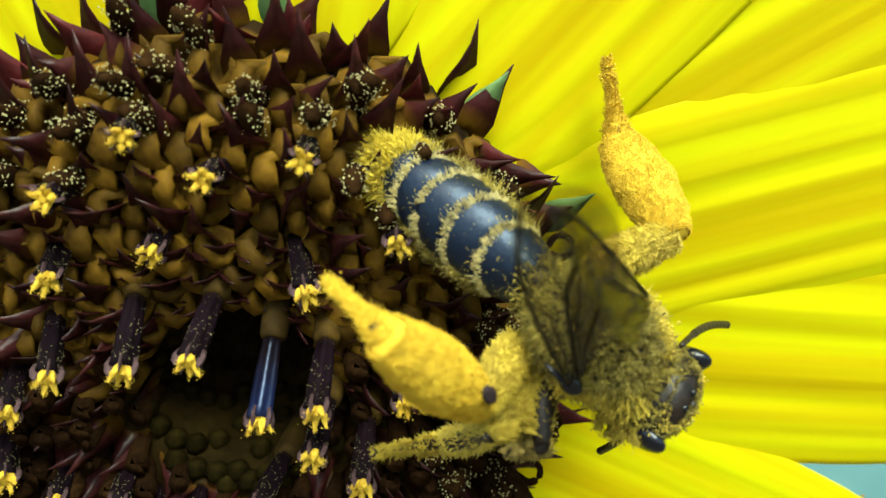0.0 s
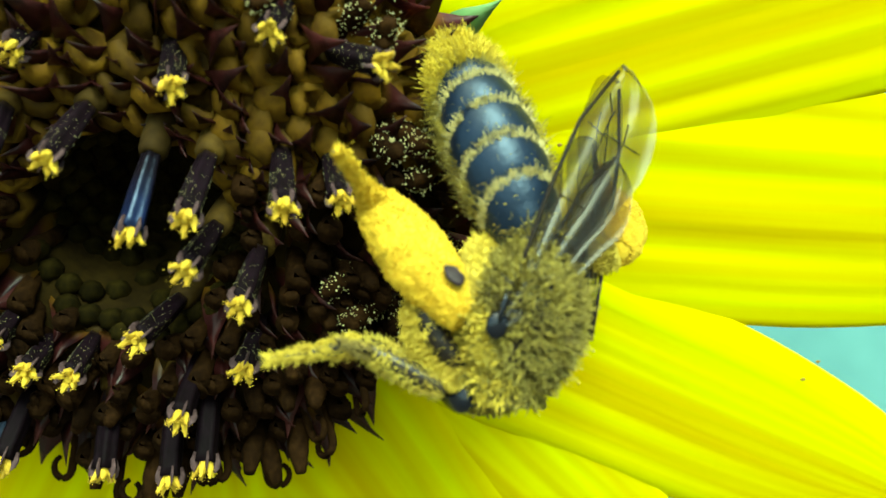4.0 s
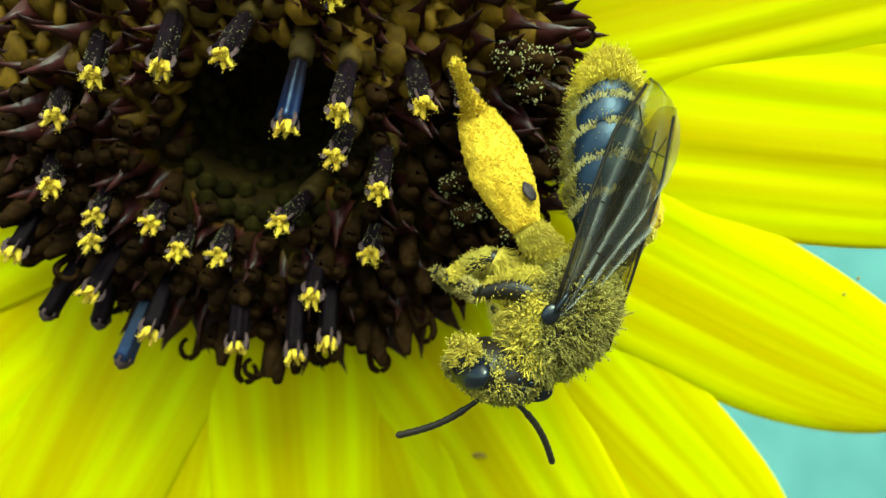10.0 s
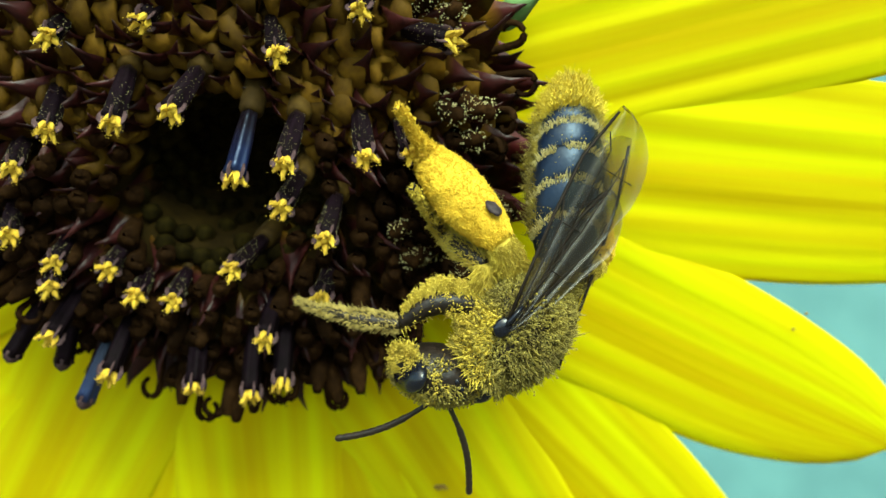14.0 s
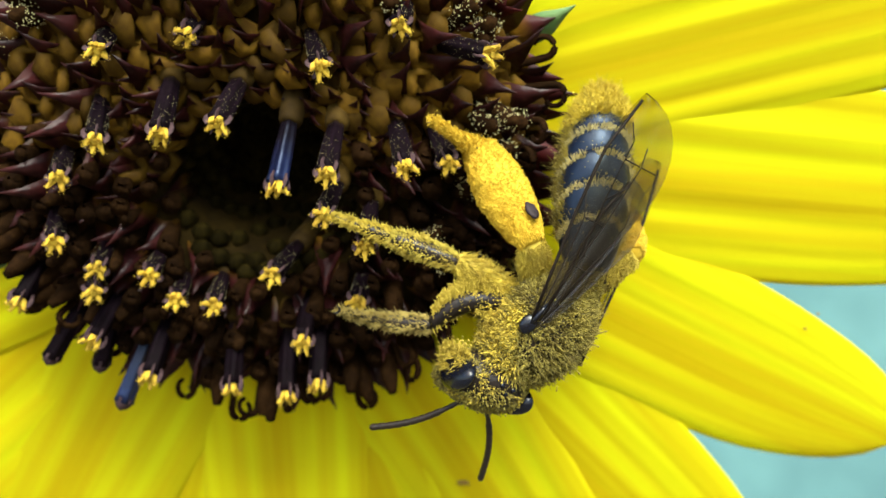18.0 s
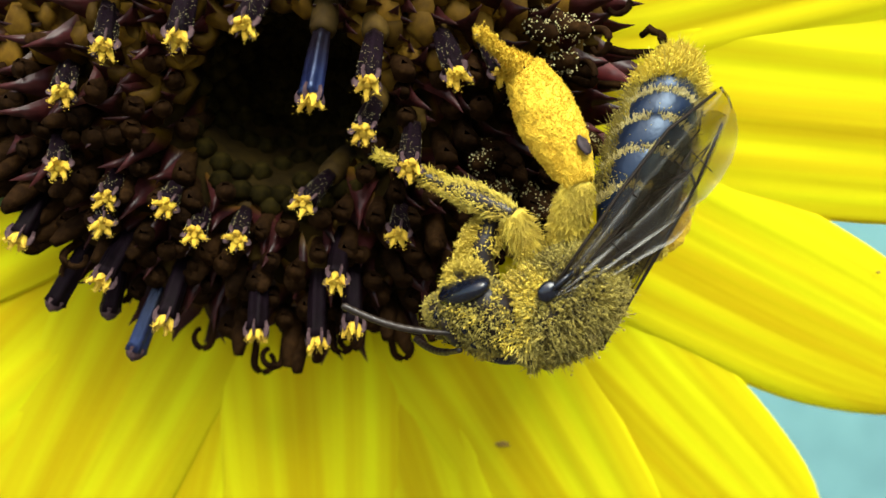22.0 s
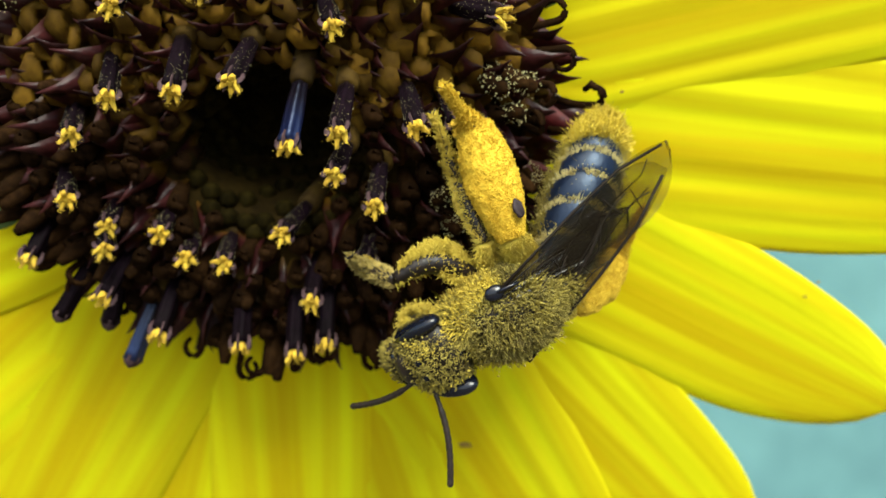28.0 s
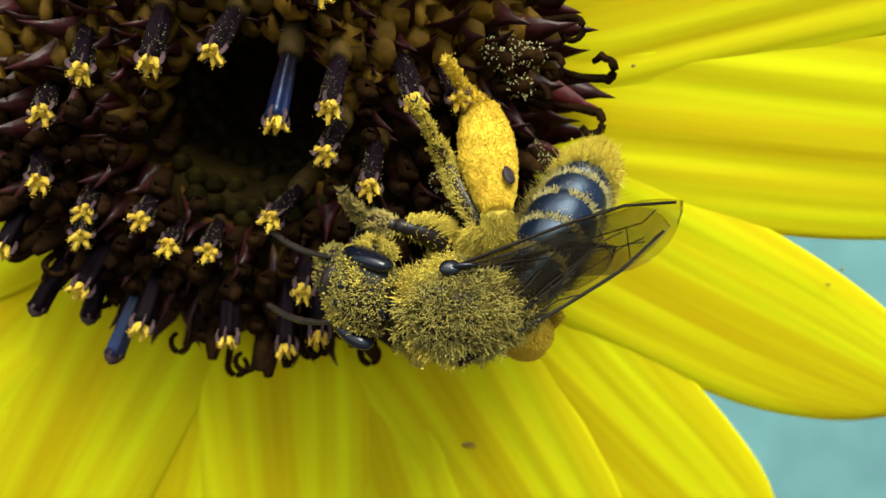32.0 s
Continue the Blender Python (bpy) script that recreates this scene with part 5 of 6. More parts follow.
    # right hind tibia
    glide(right_hind_tibia, [
        (0, -1.19, -3.83, 0.62, -6.5, -40.1, -176.7), (0.5, -2.13, -3.15, 0.63, -7.1, 50.8, -159.1), (1, -2.14, -2.97, 0.45, -8.0, 25.5, -158.0),
        (1.5, -2.02, -3.57, 0.37, -9.4, 47.3, -149.2), (2, -2.53, -4.46, 0.09, -10.1, 38.8, -148.0), (2.5, -2.87, -3.28, 0.08, -9.9, 41.7, -134.1),
        (3, -1.32, -2.40, 0.10, -14.5, 36.9, -137.6), (3.5, -0.87, -1.87, 0.03, -37.1, 60.3, -163.2), (4, 0.33, -1.91, -0.25, -30.7, 48.9, -146.0),
        (4.5, -1.29, -1.74, -0.28, -53.5, 61.8, -171.7), (6.5, -1.37, -1.59, -0.29, -58.3, 56.6, -179.6),
        (7, -1.53, -1.95, -0.61, -33.4, 37.7, -144.5), (7.5, -1.65, -2.15, -0.75, -28.8, 35.2, -137.1), (8, -1.73, -2.39, -0.91, -23.6, 28.8, -128.5),
        (8.5, -1.46, -2.52, -0.99, -22.5, 31.8, -126.6), (9, -1.23, -2.59, -1.07, -22.5, 37.6, -126.4),
        (10, -1.69, -2.85, -1.21, -30.8, 49.0, -140.4), (11, -2.07, -2.74, -1.07, -22.4, 59.3, -124.2),
        (12, -2.26, -2.73, -1.10, -17.6, 56.3, -117.3), (13, -1.85, -2.61, -1.00, -15.4, 61.9, -113.0), (16, -2.31, -2.54, -0.91, -9.9, 61.2, -104.9),
        (17, -2.01, -2.38, -0.77, -14.1, 51.2, -112.5), (18, -2.03, -2.52, -0.81, -24.3, 56.6, -128.6),
        (19, -1.72, -2.28, -0.49, -13.8, 45.3, -114.6), (20, -2.13, -2.27, -0.57, -23.7, 53.6, -129.3),
        (21, -1.76, -2.93, -1.00, -21.4, 53.7, -125.3), (22, -2.88, -2.76, -0.76, -16.1, 49.0, -118.2), (23, -1.88, -2.53, -0.54, -8.3, 58.0, -104.2),
        (24, -1.60, -2.99, -0.82, -5.9, 27.4, -101.1), (25, -1.40, -2.84, -0.68, -6.0, 24.6, -101.7), (28, -1.21, -2.70, -0.36, -4.5, 35.5, -99.5),
        (29, -1.04, -2.77, -0.35, -3.1, 37.8, -96.7), (30, -0.89, -2.77, -0.34, -0.2, 41.8, -90.3), (30.5, -0.99, -2.90, -0.27, -0.2, 26.6, -90.4),
        (31, -1.08, -3.03, -0.17, 0.2, 11.6, -89.4), (31.5, -1.93, -3.84, 0.04, 0.4, 30.3, -88.5), (32, -1.47, -3.52, 0.58, 0.5, 37.5, -86.3),
    ])
    # right hind tarsus
    glide(right_hind_tarsus, [
        (0, -4.47, -4.02, 3.39, -6.2, 36.7, -178.8), (0.5, -4.67, -4.12, -2.70, -5.8, -32.8, -165.9), (1, -5.73, -4.43, -1.40, -8.6, -37.0, -144.0),
        (1.5, -4.52, -5.06, -2.80, -5.7, -9.7, -133.3), (2, -5.37, -6.24, -2.61, -6.4, -20.7, -124.5), (2.5, -5.10, -5.58, -2.78, -5.8, -5.7, -117.7),
        (3, -3.86, -4.72, -2.48, -9.6, -21.6, -115.3), (3.5, -2.90, -2.48, -3.70, -19.4, -29.1, -118.7),
        (4, -2.02, -3.49, -3.49, -25.3, -25.2, -117.1), (4.5, -3.31, -2.04, -4.07, -18.1, -9.6, -111.3),
        (6.5, -3.74, -1.61, -3.88, -28.2, -0.5, -126.2), (7, -4.30, -3.92, -3.24, -45.0, 50.1, -161.9),
        (7.5, -4.22, -4.54, -3.23, -41.3, 50.0, -156.5), (8, -4.08, -5.34, -2.97, -38.2, 49.3, -152.5),
        (8.5, -3.64, -5.45, -3.25, -46.7, 57.2, -162.5), (9, -3.26, -5.33, -3.69, -55.8, 64.1, -170.5),
        (10, -3.87, -4.64, -4.45, -16.8, -15.1, -106.5), (11, -3.31, -4.55, -4.77, -17.0, -16.8, -106.8),
        (12, -3.36, -4.85, -4.68, -2.3, -15.5, -92.2), (13, -2.64, -4.48, -4.79, -9.5, -10.9, -100.3), (16, -2.84, -4.55, -4.68, -5.9, -12.2, -96.1),
        (17, -3.04, -4.87, -4.12, 4.0, -14.3, -86.0), (18, -3.51, -4.37, -4.40, 8.8, -7.1, -79.3), (19, -2.98, -5.03, -3.54, 6.9, -1.4, -79.9),
        (20, -3.74, -4.25, -4.03, 5.6, 7.6, -81.6), (21, -3.23, -5.01, -4.47, 10.2, -3.0, -76.2), (22, -4.21, -5.25, -4.01, 12.8, -17.5, -75.2),
        (23, -2.44, -4.74, -4.18, -4.3, -0.8, -96.9), (24, -2.33, -6.74, -2.80, -20.0, 68.3, -120.5), (25, -2.20, -6.67, -2.47, -1.8, 59.7, -93.1),
        (28, -1.78, -6.15, -2.86, 10.1, -27.1, -77.4), (29, -1.44, -6.14, -2.98, 9.6, -27.9, -77.6), (30, -0.91, -5.98, -3.21, 8.7, -27.5, -78.6),
        (30.5, -1.02, -6.74, -2.19, 12.7, 61.7, -65.6), (31, -1.04, -7.24, -1.03, 13.8, 58.4, -59.9), (31.5, -1.83, -7.55, -2.13, 12.8, -42.4, -57.0),
        (32, -1.25, -6.92, -2.04, 5.0, -43.0, -55.8),
    ])
    # right middle femur
    glide(right_middle_femur, [
        (0, -0.29, -4.24, -0.01, 0.2, 24.6, 88.2), (0.5, -0.21, -4.23, -0.04, 0.0, 24.2, 89.8), (1, -0.54, -3.28, -0.18, 1.6, 30.2, 80.8),
        (1.5, 0.15, -3.42, -0.18, -1.6, 28.5, 99.0), (2, -0.78, -3.09, -0.24, 3.8, 30.4, 72.9), (2.5, -0.96, -2.89, -0.39, 6.3, 28.6, 65.9),
        (3, -0.24, -3.53, -0.90, 0.4, 12.2, 88.9), (3.5, 0.35, -2.33, -0.85, -16.1, 23.7, 115.9), (4, 2.49, -1.54, -0.70, -35.3, 14.6, 172.8),
        (4.5, 1.09, -1.60, -0.91, -40.9, 20.0, 162.6), (6.5, 0.33, -1.67, -1.15, -42.2, 19.6, 138.1), (7, 0.26, -2.21, -1.67, -17.8, -13.7, 114.5),
        (7.5, -0.09, -2.20, -1.59, -4.9, -10.8, 96.5), (8, -0.45, -2.22, -1.54, 10.1, -7.7, 76.5), (8.5, 0.21, -2.53, -1.79, -11.7, -15.5, 107.0),
        (9, 0.87, -2.78, -2.02, -22.1, -18.0, 124.3), (10, -0.30, -2.58, -1.77, 2.8, -15.1, 85.9), (11, -1.18, -2.56, -1.70, 22.6, -10.2, 54.2),
        (12, -1.53, -2.49, -1.68, 27.6, -8.6, 44.2), (13, -1.00, -2.06, -1.32, 29.0, 3.8, 47.2), (16, -1.03, -2.13, -1.34, 28.1, 2.7, 48.5),
        (17, -0.76, -2.41, -1.55, 17.1, -6.6, 65.0), (18, 0.27, -3.39, -2.21, -7.6, -19.9, 102.2), (19, 0.23, -3.22, -1.84, -7.1, -11.9, 101.9),
        (20, -0.05, -3.27, -2.03, -2.5, -16.9, 94.1), (21, 0.27, -3.76, -2.33, -6.3, -19.7, 100.3), (22, -0.67, -2.93, -1.59, 9.4, -6.0, 74.9),
        (23, -0.80, -2.09, -0.97, 25.5, 22.1, 56.1), (24, -1.17, -2.75, -1.38, 18.4, 0.5, 58.0), (25, -0.66, -2.43, -1.13, 13.7, 11.7, 69.4),
        (28, -0.30, -2.61, -0.99, 2.7, 16.2, 85.9), (29, 0.23, -2.92, -1.10, -7.7, 9.7, 103.9), (30, 0.43, -3.38, -1.31, -8.2, 2.2, 106.0),
        (30.5, 0.27, -3.21, -1.06, -6.5, 9.3, 103.2), (31, 0.11, -3.04, -0.82, -4.6, 17.4, 99.7), (31.5, -1.01, -3.53, -0.50, 5.5, 20.0, 70.7),
        (32, -0.89, -2.94, 0.03, 3.0, 37.5, 68.4),
    ])
    # right middle tibia
    glide(right_middle_tibia, [
        (0, -0.29, -4.24, -0.01, -3.3, 56.4, -114.2), (0.5, -0.21, -4.23, -0.04, -2.8, 51.3, -112.3), (1, -0.54, -3.28, -0.18, -2.6, 49.3, -103.9),
        (1.5, 0.15, -3.42, -0.18, 0.6, 50.6, -87.0), (2, -0.78, -3.09, -0.24, 7.4, 54.8, -58.8), (2.5, -0.96, -2.89, -0.39, 2.2, 68.7, -84.2),
        (3, -0.24, -3.53, -0.90, -24.2, 72.3, -136.0), (3.5, 0.35, -2.33, -0.85, -18.5, 63.6, -123.7), (4, 2.49, -1.54, -0.70, -9.3, 33.7, -106.8),
        (4.5, 1.09, -1.60, -0.91, -12.4, 59.9, -108.7), (6.5, 0.33, -1.67, -1.15, -123.0, 76.9, 133.8), (7, 0.26, -2.21, -1.67, -119.0, 71.3, 130.7),
        (7.5, -0.09, -2.20, -1.59, -143.2, 74.1, 114.7), (8, -0.45, -2.22, -1.54, -167.4, 73.0, 97.7), (8.5, 0.21, -2.53, -1.79, -135.9, 66.4, 111.4),
        (9, 0.87, -2.78, -2.02, -118.3, 62.7, 116.9), (10, -0.30, -2.58, -1.77, 80.7, 56.0, 43.7), (11, -1.18, -2.56, -1.70, -128.8, 84.5, 135.6),
        (12, -1.53, -2.49, -1.68, 167.0, 79.2, 80.3), (13, -1.00, -2.06, -1.32, 35.3, 83.8, -50.3), (16, -1.03, -2.13, -1.34, -151.2, 88.5, 117.9),
        (17, -0.76, -2.41, -1.55, -177.1, 80.2, 92.2), (18, 0.27, -3.39, -2.21, 15.1, 36.2, -64.4), (19, 0.23, -3.22, -1.84, 13.6, 27.4, -65.3),
        (20, -0.05, -3.27, -2.03, 16.2, 49.5, -62.9), (21, 0.27, -3.76, -2.33, 16.5, 35.7, -61.2), (22, -0.67, -2.93, -1.59, 22.5, 54.4, -51.5),
        (23, -0.80, -2.09, -0.97, -77.3, 80.1, 177.0), (24, -1.17, -2.75, -1.38, -2.5, 70.9, -93.7), (25, -0.66, -2.43, -1.13, -12.1, 75.2, -106.8),
        (28, -0.30, -2.61, -0.99, -1.5, 42.4, -93.0), (29, 0.23, -2.92, -1.10, -4.4, 45.5, -99.2), (30, 0.43, -3.38, -1.31, -7.6, 59.4, -104.2),
        (30.5, 0.27, -3.21, -1.06, 0.6, 48.2, -88.7), (31, 0.11, -3.04, -0.82, 4.3, 26.2, -78.5), (31.5, -1.01, -3.53, -0.50, 4.3, 27.2, -72.3),
        (32, -0.89, -2.94, 0.03, 2.6, 25.2, -65.5),
    ])
    # right middle tarsus
    glide(right_middle_tarsus, [
        (0, -0.91, -5.60, -2.26, -5.4, -41.5, -140.0), (0.5, -0.85, -5.79, -2.15, -4.6, -36.8, -134.1), (1, -0.96, -4.99, -2.22, -4.4, -30.0, -115.9),
        (1.5, 0.24, -5.13, -2.27, -3.0, -3.6, -111.4), (2, 0.03, -4.42, -2.45, -2.7, 0.5, -105.4), (2.5, -0.86, -3.87, -2.90, -5.3, -22.3, -111.9),
        (3, -0.83, -4.10, -3.47, -17.0, -36.3, -128.1), (3.5, -0.32, -3.33, -3.27, -3.9, -13.8, -96.8), (4, 1.83, -3.69, -2.19, 12.5, 18.1, -67.9),
        (4.5, 0.66, -2.89, -3.24, 12.2, 7.8, -72.3), (6.5, -0.10, -1.23, -3.78, -51.8, -35.7, -120.4), (7, -0.30, -1.56, -4.23, -61.0, -40.3, -136.4),
        (7.5, -0.40, -1.52, -4.19, -52.4, -34.6, -135.0), (8, -0.55, -1.44, -4.13, -43.5, -28.1, -131.6),
        (8.5, -0.19, -1.52, -4.26, -48.0, -33.5, -128.7), (9, 0.31, -1.67, -4.42, -55.1, -38.8, -130.6), (10, 0.79, -1.53, -4.01, 36.4, -40.3, -76.7),
        (11, -1.36, -2.38, -4.39, -20.5, -13.4, -112.7), (12, -1.44, -1.99, -4.33, -9.2, -7.0, -100.7), (13, -0.81, -2.29, -4.01, -6.9, -7.5, -97.9),
        (16, -1.06, -2.07, -4.04, -15.2, 3.8, -111.4), (17, -0.78, -1.95, -4.22, -13.8, -31.9, -97.9), (18, 1.22, -5.35, -3.80, 14.7, 34.3, -65.0),
        (19, 1.23, -5.40, -3.08, 16.5, 20.4, -59.9), (20, 0.75, -4.83, -4.08, 15.8, 24.9, -62.7), (21, 1.32, -5.68, -3.90, 16.8, 22.2, -61.1),
        (22, 0.31, -4.16, -3.78, 14.1, 23.1, -64.5), (23, -1.26, -2.06, -3.62, -10.6, 4.7, -108.2), (24, -1.23, -3.64, -3.93, -6.3, 22.2, -101.8),
        (25, -0.86, -3.09, -3.74, -6.3, 6.2, -101.2), (28, -0.41, -4.60, -2.81, -2.6, 18.3, -95.4), (29, -0.08, -4.79, -3.02, -1.9, 14.8, -94.1),
        (30, 0.09, -4.71, -3.64, -4.9, -21.2, -97.2), (30.5, 0.31, -5.00, -3.08, 0.3, -6.2, -89.3), (31, 0.60, -5.41, -2.01, 3.1, 9.6, -82.0),
        (31.5, -0.29, -5.81, -1.74, 3.8, -0.2, -74.5), (32, 0.13, -5.16, -1.12, 2.8, -28.9, -67.0),
    ])
    # right fore femur
    glide(right_fore_femur, [
        (0, 1.09, -3.49, -0.16, -0.8, 13.7, 99.1), (0.5, 1.11, -3.62, -0.18, -0.8, 12.2, 99.3), (1, 0.65, -2.58, -0.26, 1.5, 20.8, 80.3),
        (1.5, 0.90, -2.78, -0.28, -0.8, 16.7, 95.2), (2, -0.47, -2.54, -0.35, 8.6, 9.5, 33.3), (2.5, -0.62, -1.83, -0.34, 12.2, 10.5, 5.3),
        (3, 0.08, -1.95, -0.56, 17.2, 3.0, 18.8), (3.5, 0.16, -1.10, -0.45, 18.8, 9.9, -43.3), (4, 1.82, -0.75, -0.39, -25.0, 8.6, -137.1),
        (4.5, 0.66, -0.94, -0.63, 8.5, -2.0, -79.3), (6.5, 1.10, -1.30, -1.06, -64.9, -42.3, -126.2), (7, 1.33, -1.88, -1.62, -49.6, -61.1, 161.8),
        (7.5, 1.34, -2.00, -1.66, -41.1, -59.9, 150.8), (8, 1.35, -2.14, -1.72, -34.1, -57.7, 141.7), (8.5, 0.96, -1.95, -1.55, -25.5, -72.5, 123.4),
        (9, 0.56, -1.77, -1.41, 57.7, -72.7, 15.5), (10, 1.08, -2.25, -1.76, -18.5, -62.0, 117.2), (11, 2.08, -2.29, -1.73, -35.8, -38.7, 155.3),
        (12, 2.11, -2.82, -2.21, -28.9, -43.1, 139.5), (13, 2.53, -2.69, -2.12, -33.3, -37.2, 150.2), (16, 2.62, -2.69, -2.02, -33.5, -34.4, 151.5),
        (17, 2.61, -2.62, -1.98, -34.1, -34.1, 153.0), (18, 2.65, -2.63, -1.87, -33.2, -31.4, 153.3), (19, 2.60, -2.82, -1.78, -28.7, -29.1, 148.2),
        (20, 2.06, -2.21, -1.48, -34.3, -32.9, 158.1), (21, 1.73, -2.12, -1.39, -34.3, -37.8, 155.9), (22, 1.65, -0.77, -1.39, -23.1, 9.5, -132.4),
        (23, 2.55, -3.04, -1.79, -25.1, -28.4, 142.6), (24, 2.86, -3.28, -1.96, -25.0, -27.6, 142.5), (25, 3.04, -3.61, -2.07, -23.2, -26.6, 139.6),
        (28, 3.38, -2.73, -1.29, -25.9, -13.9, 158.2), (29, 3.67, -2.73, -1.25, -25.3, -12.0, 160.2), (30, 3.65, -2.69, -1.23, -25.4, -11.7, 160.9),
        (30.5, 3.50, -2.66, -1.06, -23.0, -9.1, 160.6), (31, 3.37, -2.61, -0.88, -20.7, -5.9, 160.4), (31.5, 2.01, -3.39, -0.67, -8.2, -2.0, 125.7),
        (32, 2.06, -3.13, -0.18, -4.2, 12.5, 131.5),
    ])
    # right fore tibia
    glide(right_fore_tibia, [
        (0, 1.09, -3.49, -0.16, 3.5, 79.0, -78.9), (0.5, 1.11, -3.62, -0.18, 12.5, 72.1, -28.3), (1, 0.65, -2.58, -0.26, 17.5, 62.6, 9.5),
        (1.5, 0.90, -2.78, -0.28, 17.6, 65.0, -7.5), (2, -0.47, -2.54, -0.35, 19.5, 61.6, -6.7), (2.5, -0.62, -1.83, -0.34, 25.9, 63.8, 0.9),
        (3, 0.08, -1.95, -0.56, 37.4, 60.6, 17.1), (3.5, 0.16, -1.10, -0.45, 54.0, 74.6, -10.2), (4, 1.82, -0.75, -0.39, 8.3, 59.5, -76.5),
        (4.5, 0.66, -0.94, -0.63, 22.2, 70.5, -59.5), (6.5, 1.10, -1.30, -1.06, 98.5, 74.5, 26.5), (7, 1.33, -1.88, -1.62, 111.5, 73.4, 40.2),
        (7.5, 1.34, -2.00, -1.66, 87.1, 66.7, 26.4), (8, 1.35, -2.14, -1.72, 73.9, 59.3, 23.5), (8.5, 0.96, -1.95, -1.55, 84.1, 58.9, 38.5),
        (9, 0.56, -1.77, -1.41, 87.0, 57.5, 45.8), (10, 1.08, -2.25, -1.76, 124.8, 77.5, 48.4), (11, 2.08, -2.29, -1.73, 29.3, 32.3, -37.6),
        (12, 2.11, -2.82, -2.21, 24.4, 42.4, -48.7), (13, 2.53, -2.69, -2.12, 30.1, 46.4, -39.1), (16, 2.62, -2.69, -2.02, 23.4, 33.6, -49.9),
        (17, 2.61, -2.62, -1.98, 29.4, 43.6, -39.7), (18, 2.65, -2.63, -1.87, 34.4, 47.0, -29.8), (19, 2.60, -2.82, -1.78, 27.1, 33.9, -36.7),
        (20, 2.06, -2.21, -1.48, 48.2, 38.0, 31.2), (21, 1.73, -2.12, -1.39, 109.3, 70.6, 47.3), (22, 1.65, -0.77, -1.39, 50.8, 43.9, 43.0),
        (23, 2.55, -3.04, -1.79, 86.8, 72.4, 27.1), (24, 2.86, -3.28, -1.96, 50.3, 66.7, -11.3), (25, 3.04, -3.61, -2.07, 61.2, 65.8, 8.6),
        (28, 3.38, -2.73, -1.29, 42.7, 59.4, -7.8), (29, 3.67, -2.73, -1.25, 42.6, 60.8, -7.9), (30, 3.65, -2.69, -1.23, 42.0, 57.9, -4.5),
        (30.5, 3.50, -2.66, -1.06, 27.0, 44.7, -21.9), (31, 3.37, -2.61, -0.88, 17.7, 14.7, -35.9), (31.5, 2.01, -3.39, -0.67, 15.5, 38.1, -20.4),
        (32, 2.06, -3.13, -0.18, 8.5, 48.2, -12.5),
    ])
    # right fore tarsus
    glide(right_fore_tarsus, [
        (0, 1.16, -3.87, -2.12, -15.2, -70.8, -157.6), (0.5, 1.66, -3.91, -2.08, -10.9, -65.1, -145.8), (1, 1.56, -2.43, -2.04, -9.0, -57.0, -119.9),
        (1.5, 1.74, -2.89, -2.09, -14.0, -60.6, -136.3), (2, 0.47, -2.65, -2.10, -15.1, -52.5, -143.7),
        (2.5, 0.27, -1.82, -2.13, -20.9, -66.1, -114.3), (3, 1.01, -1.66, -2.30, 27.0, -66.0, -79.6), (3.5, 0.68, -1.19, -2.38, -3.6, -39.3, -93.4),
        (4, 2.05, -1.74, -2.11, -3.1, -9.1, -94.1), (4.5, 1.00, -1.51, -2.51, -3.6, -8.7, -94.0), (6.5, 1.57, -1.06, -2.98, -34.0, -24.4, -115.5),
        (7, 1.77, -1.51, -3.53, -41.5, -28.7, -119.4), (7.5, 2.04, -1.65, -3.50, -35.7, -33.2, -108.6), (8, 2.29, -1.73, -3.44, -14.8, -35.5, -96.0),
        (8.5, 1.77, -1.31, -3.26, -26.9, -34.9, -102.2), (9, 1.31, -1.00, -3.09, -40.5, -34.7, -112.9), (10, 1.37, -1.92, -3.71, -3.5, -36.1, -91.5),
        (11, 3.42, -3.32, -2.80, 64.0, 65.9, 2.3), (12, 3.08, -3.93, -3.56, 38.3, 68.0, -36.0), (13, 3.60, -3.56, -3.57, 45.3, 66.4, -24.9),
        (16, 3.69, -3.96, -3.12, 52.4, 67.1, -15.4), (17, 3.73, -3.55, -3.36, 66.6, 68.6, 2.1), (18, 3.84, -3.31, -3.33, 11.1, -22.9, -80.5),
        (19, 3.93, -3.81, -2.89, 51.2, 61.1, -5.6), (20, 3.41, -1.39, -2.71, 30.6, -32.8, -67.1), (21, 2.18, -1.63, -3.28, 25.0, -32.3, -72.2),
        (22, 2.70, 0.21, -2.78, -53.8, -47.6, -119.0), (23, 3.09, -2.76, -3.70, -1.9, -42.5, -90.9), (24, 3.64, -3.44, -3.80, 0.1, -40.8, -90.0),
        (25, 3.85, -3.48, -3.90, 7.2, -39.5, -85.3), (28, 4.38, -2.87, -3.01, -0.1, -51.8, -90.0), (29, 4.64, -2.87, -2.99, 1.8, -54.7, -89.4),
        (30, 4.71, -2.77, -2.92, 9.3, -58.4, -88.3), (30.5, 4.82, -3.19, -2.47, 24.9, -49.3, -70.6), (31, 4.94, -3.75, -1.39, 24.8, 46.4, -23.2),
        (31.5, 3.49, -3.94, -1.91, 17.0, -53.9, -59.3), (32, 3.36, -3.42, -1.67, 6.4, -68.4, -73.0),
    ])
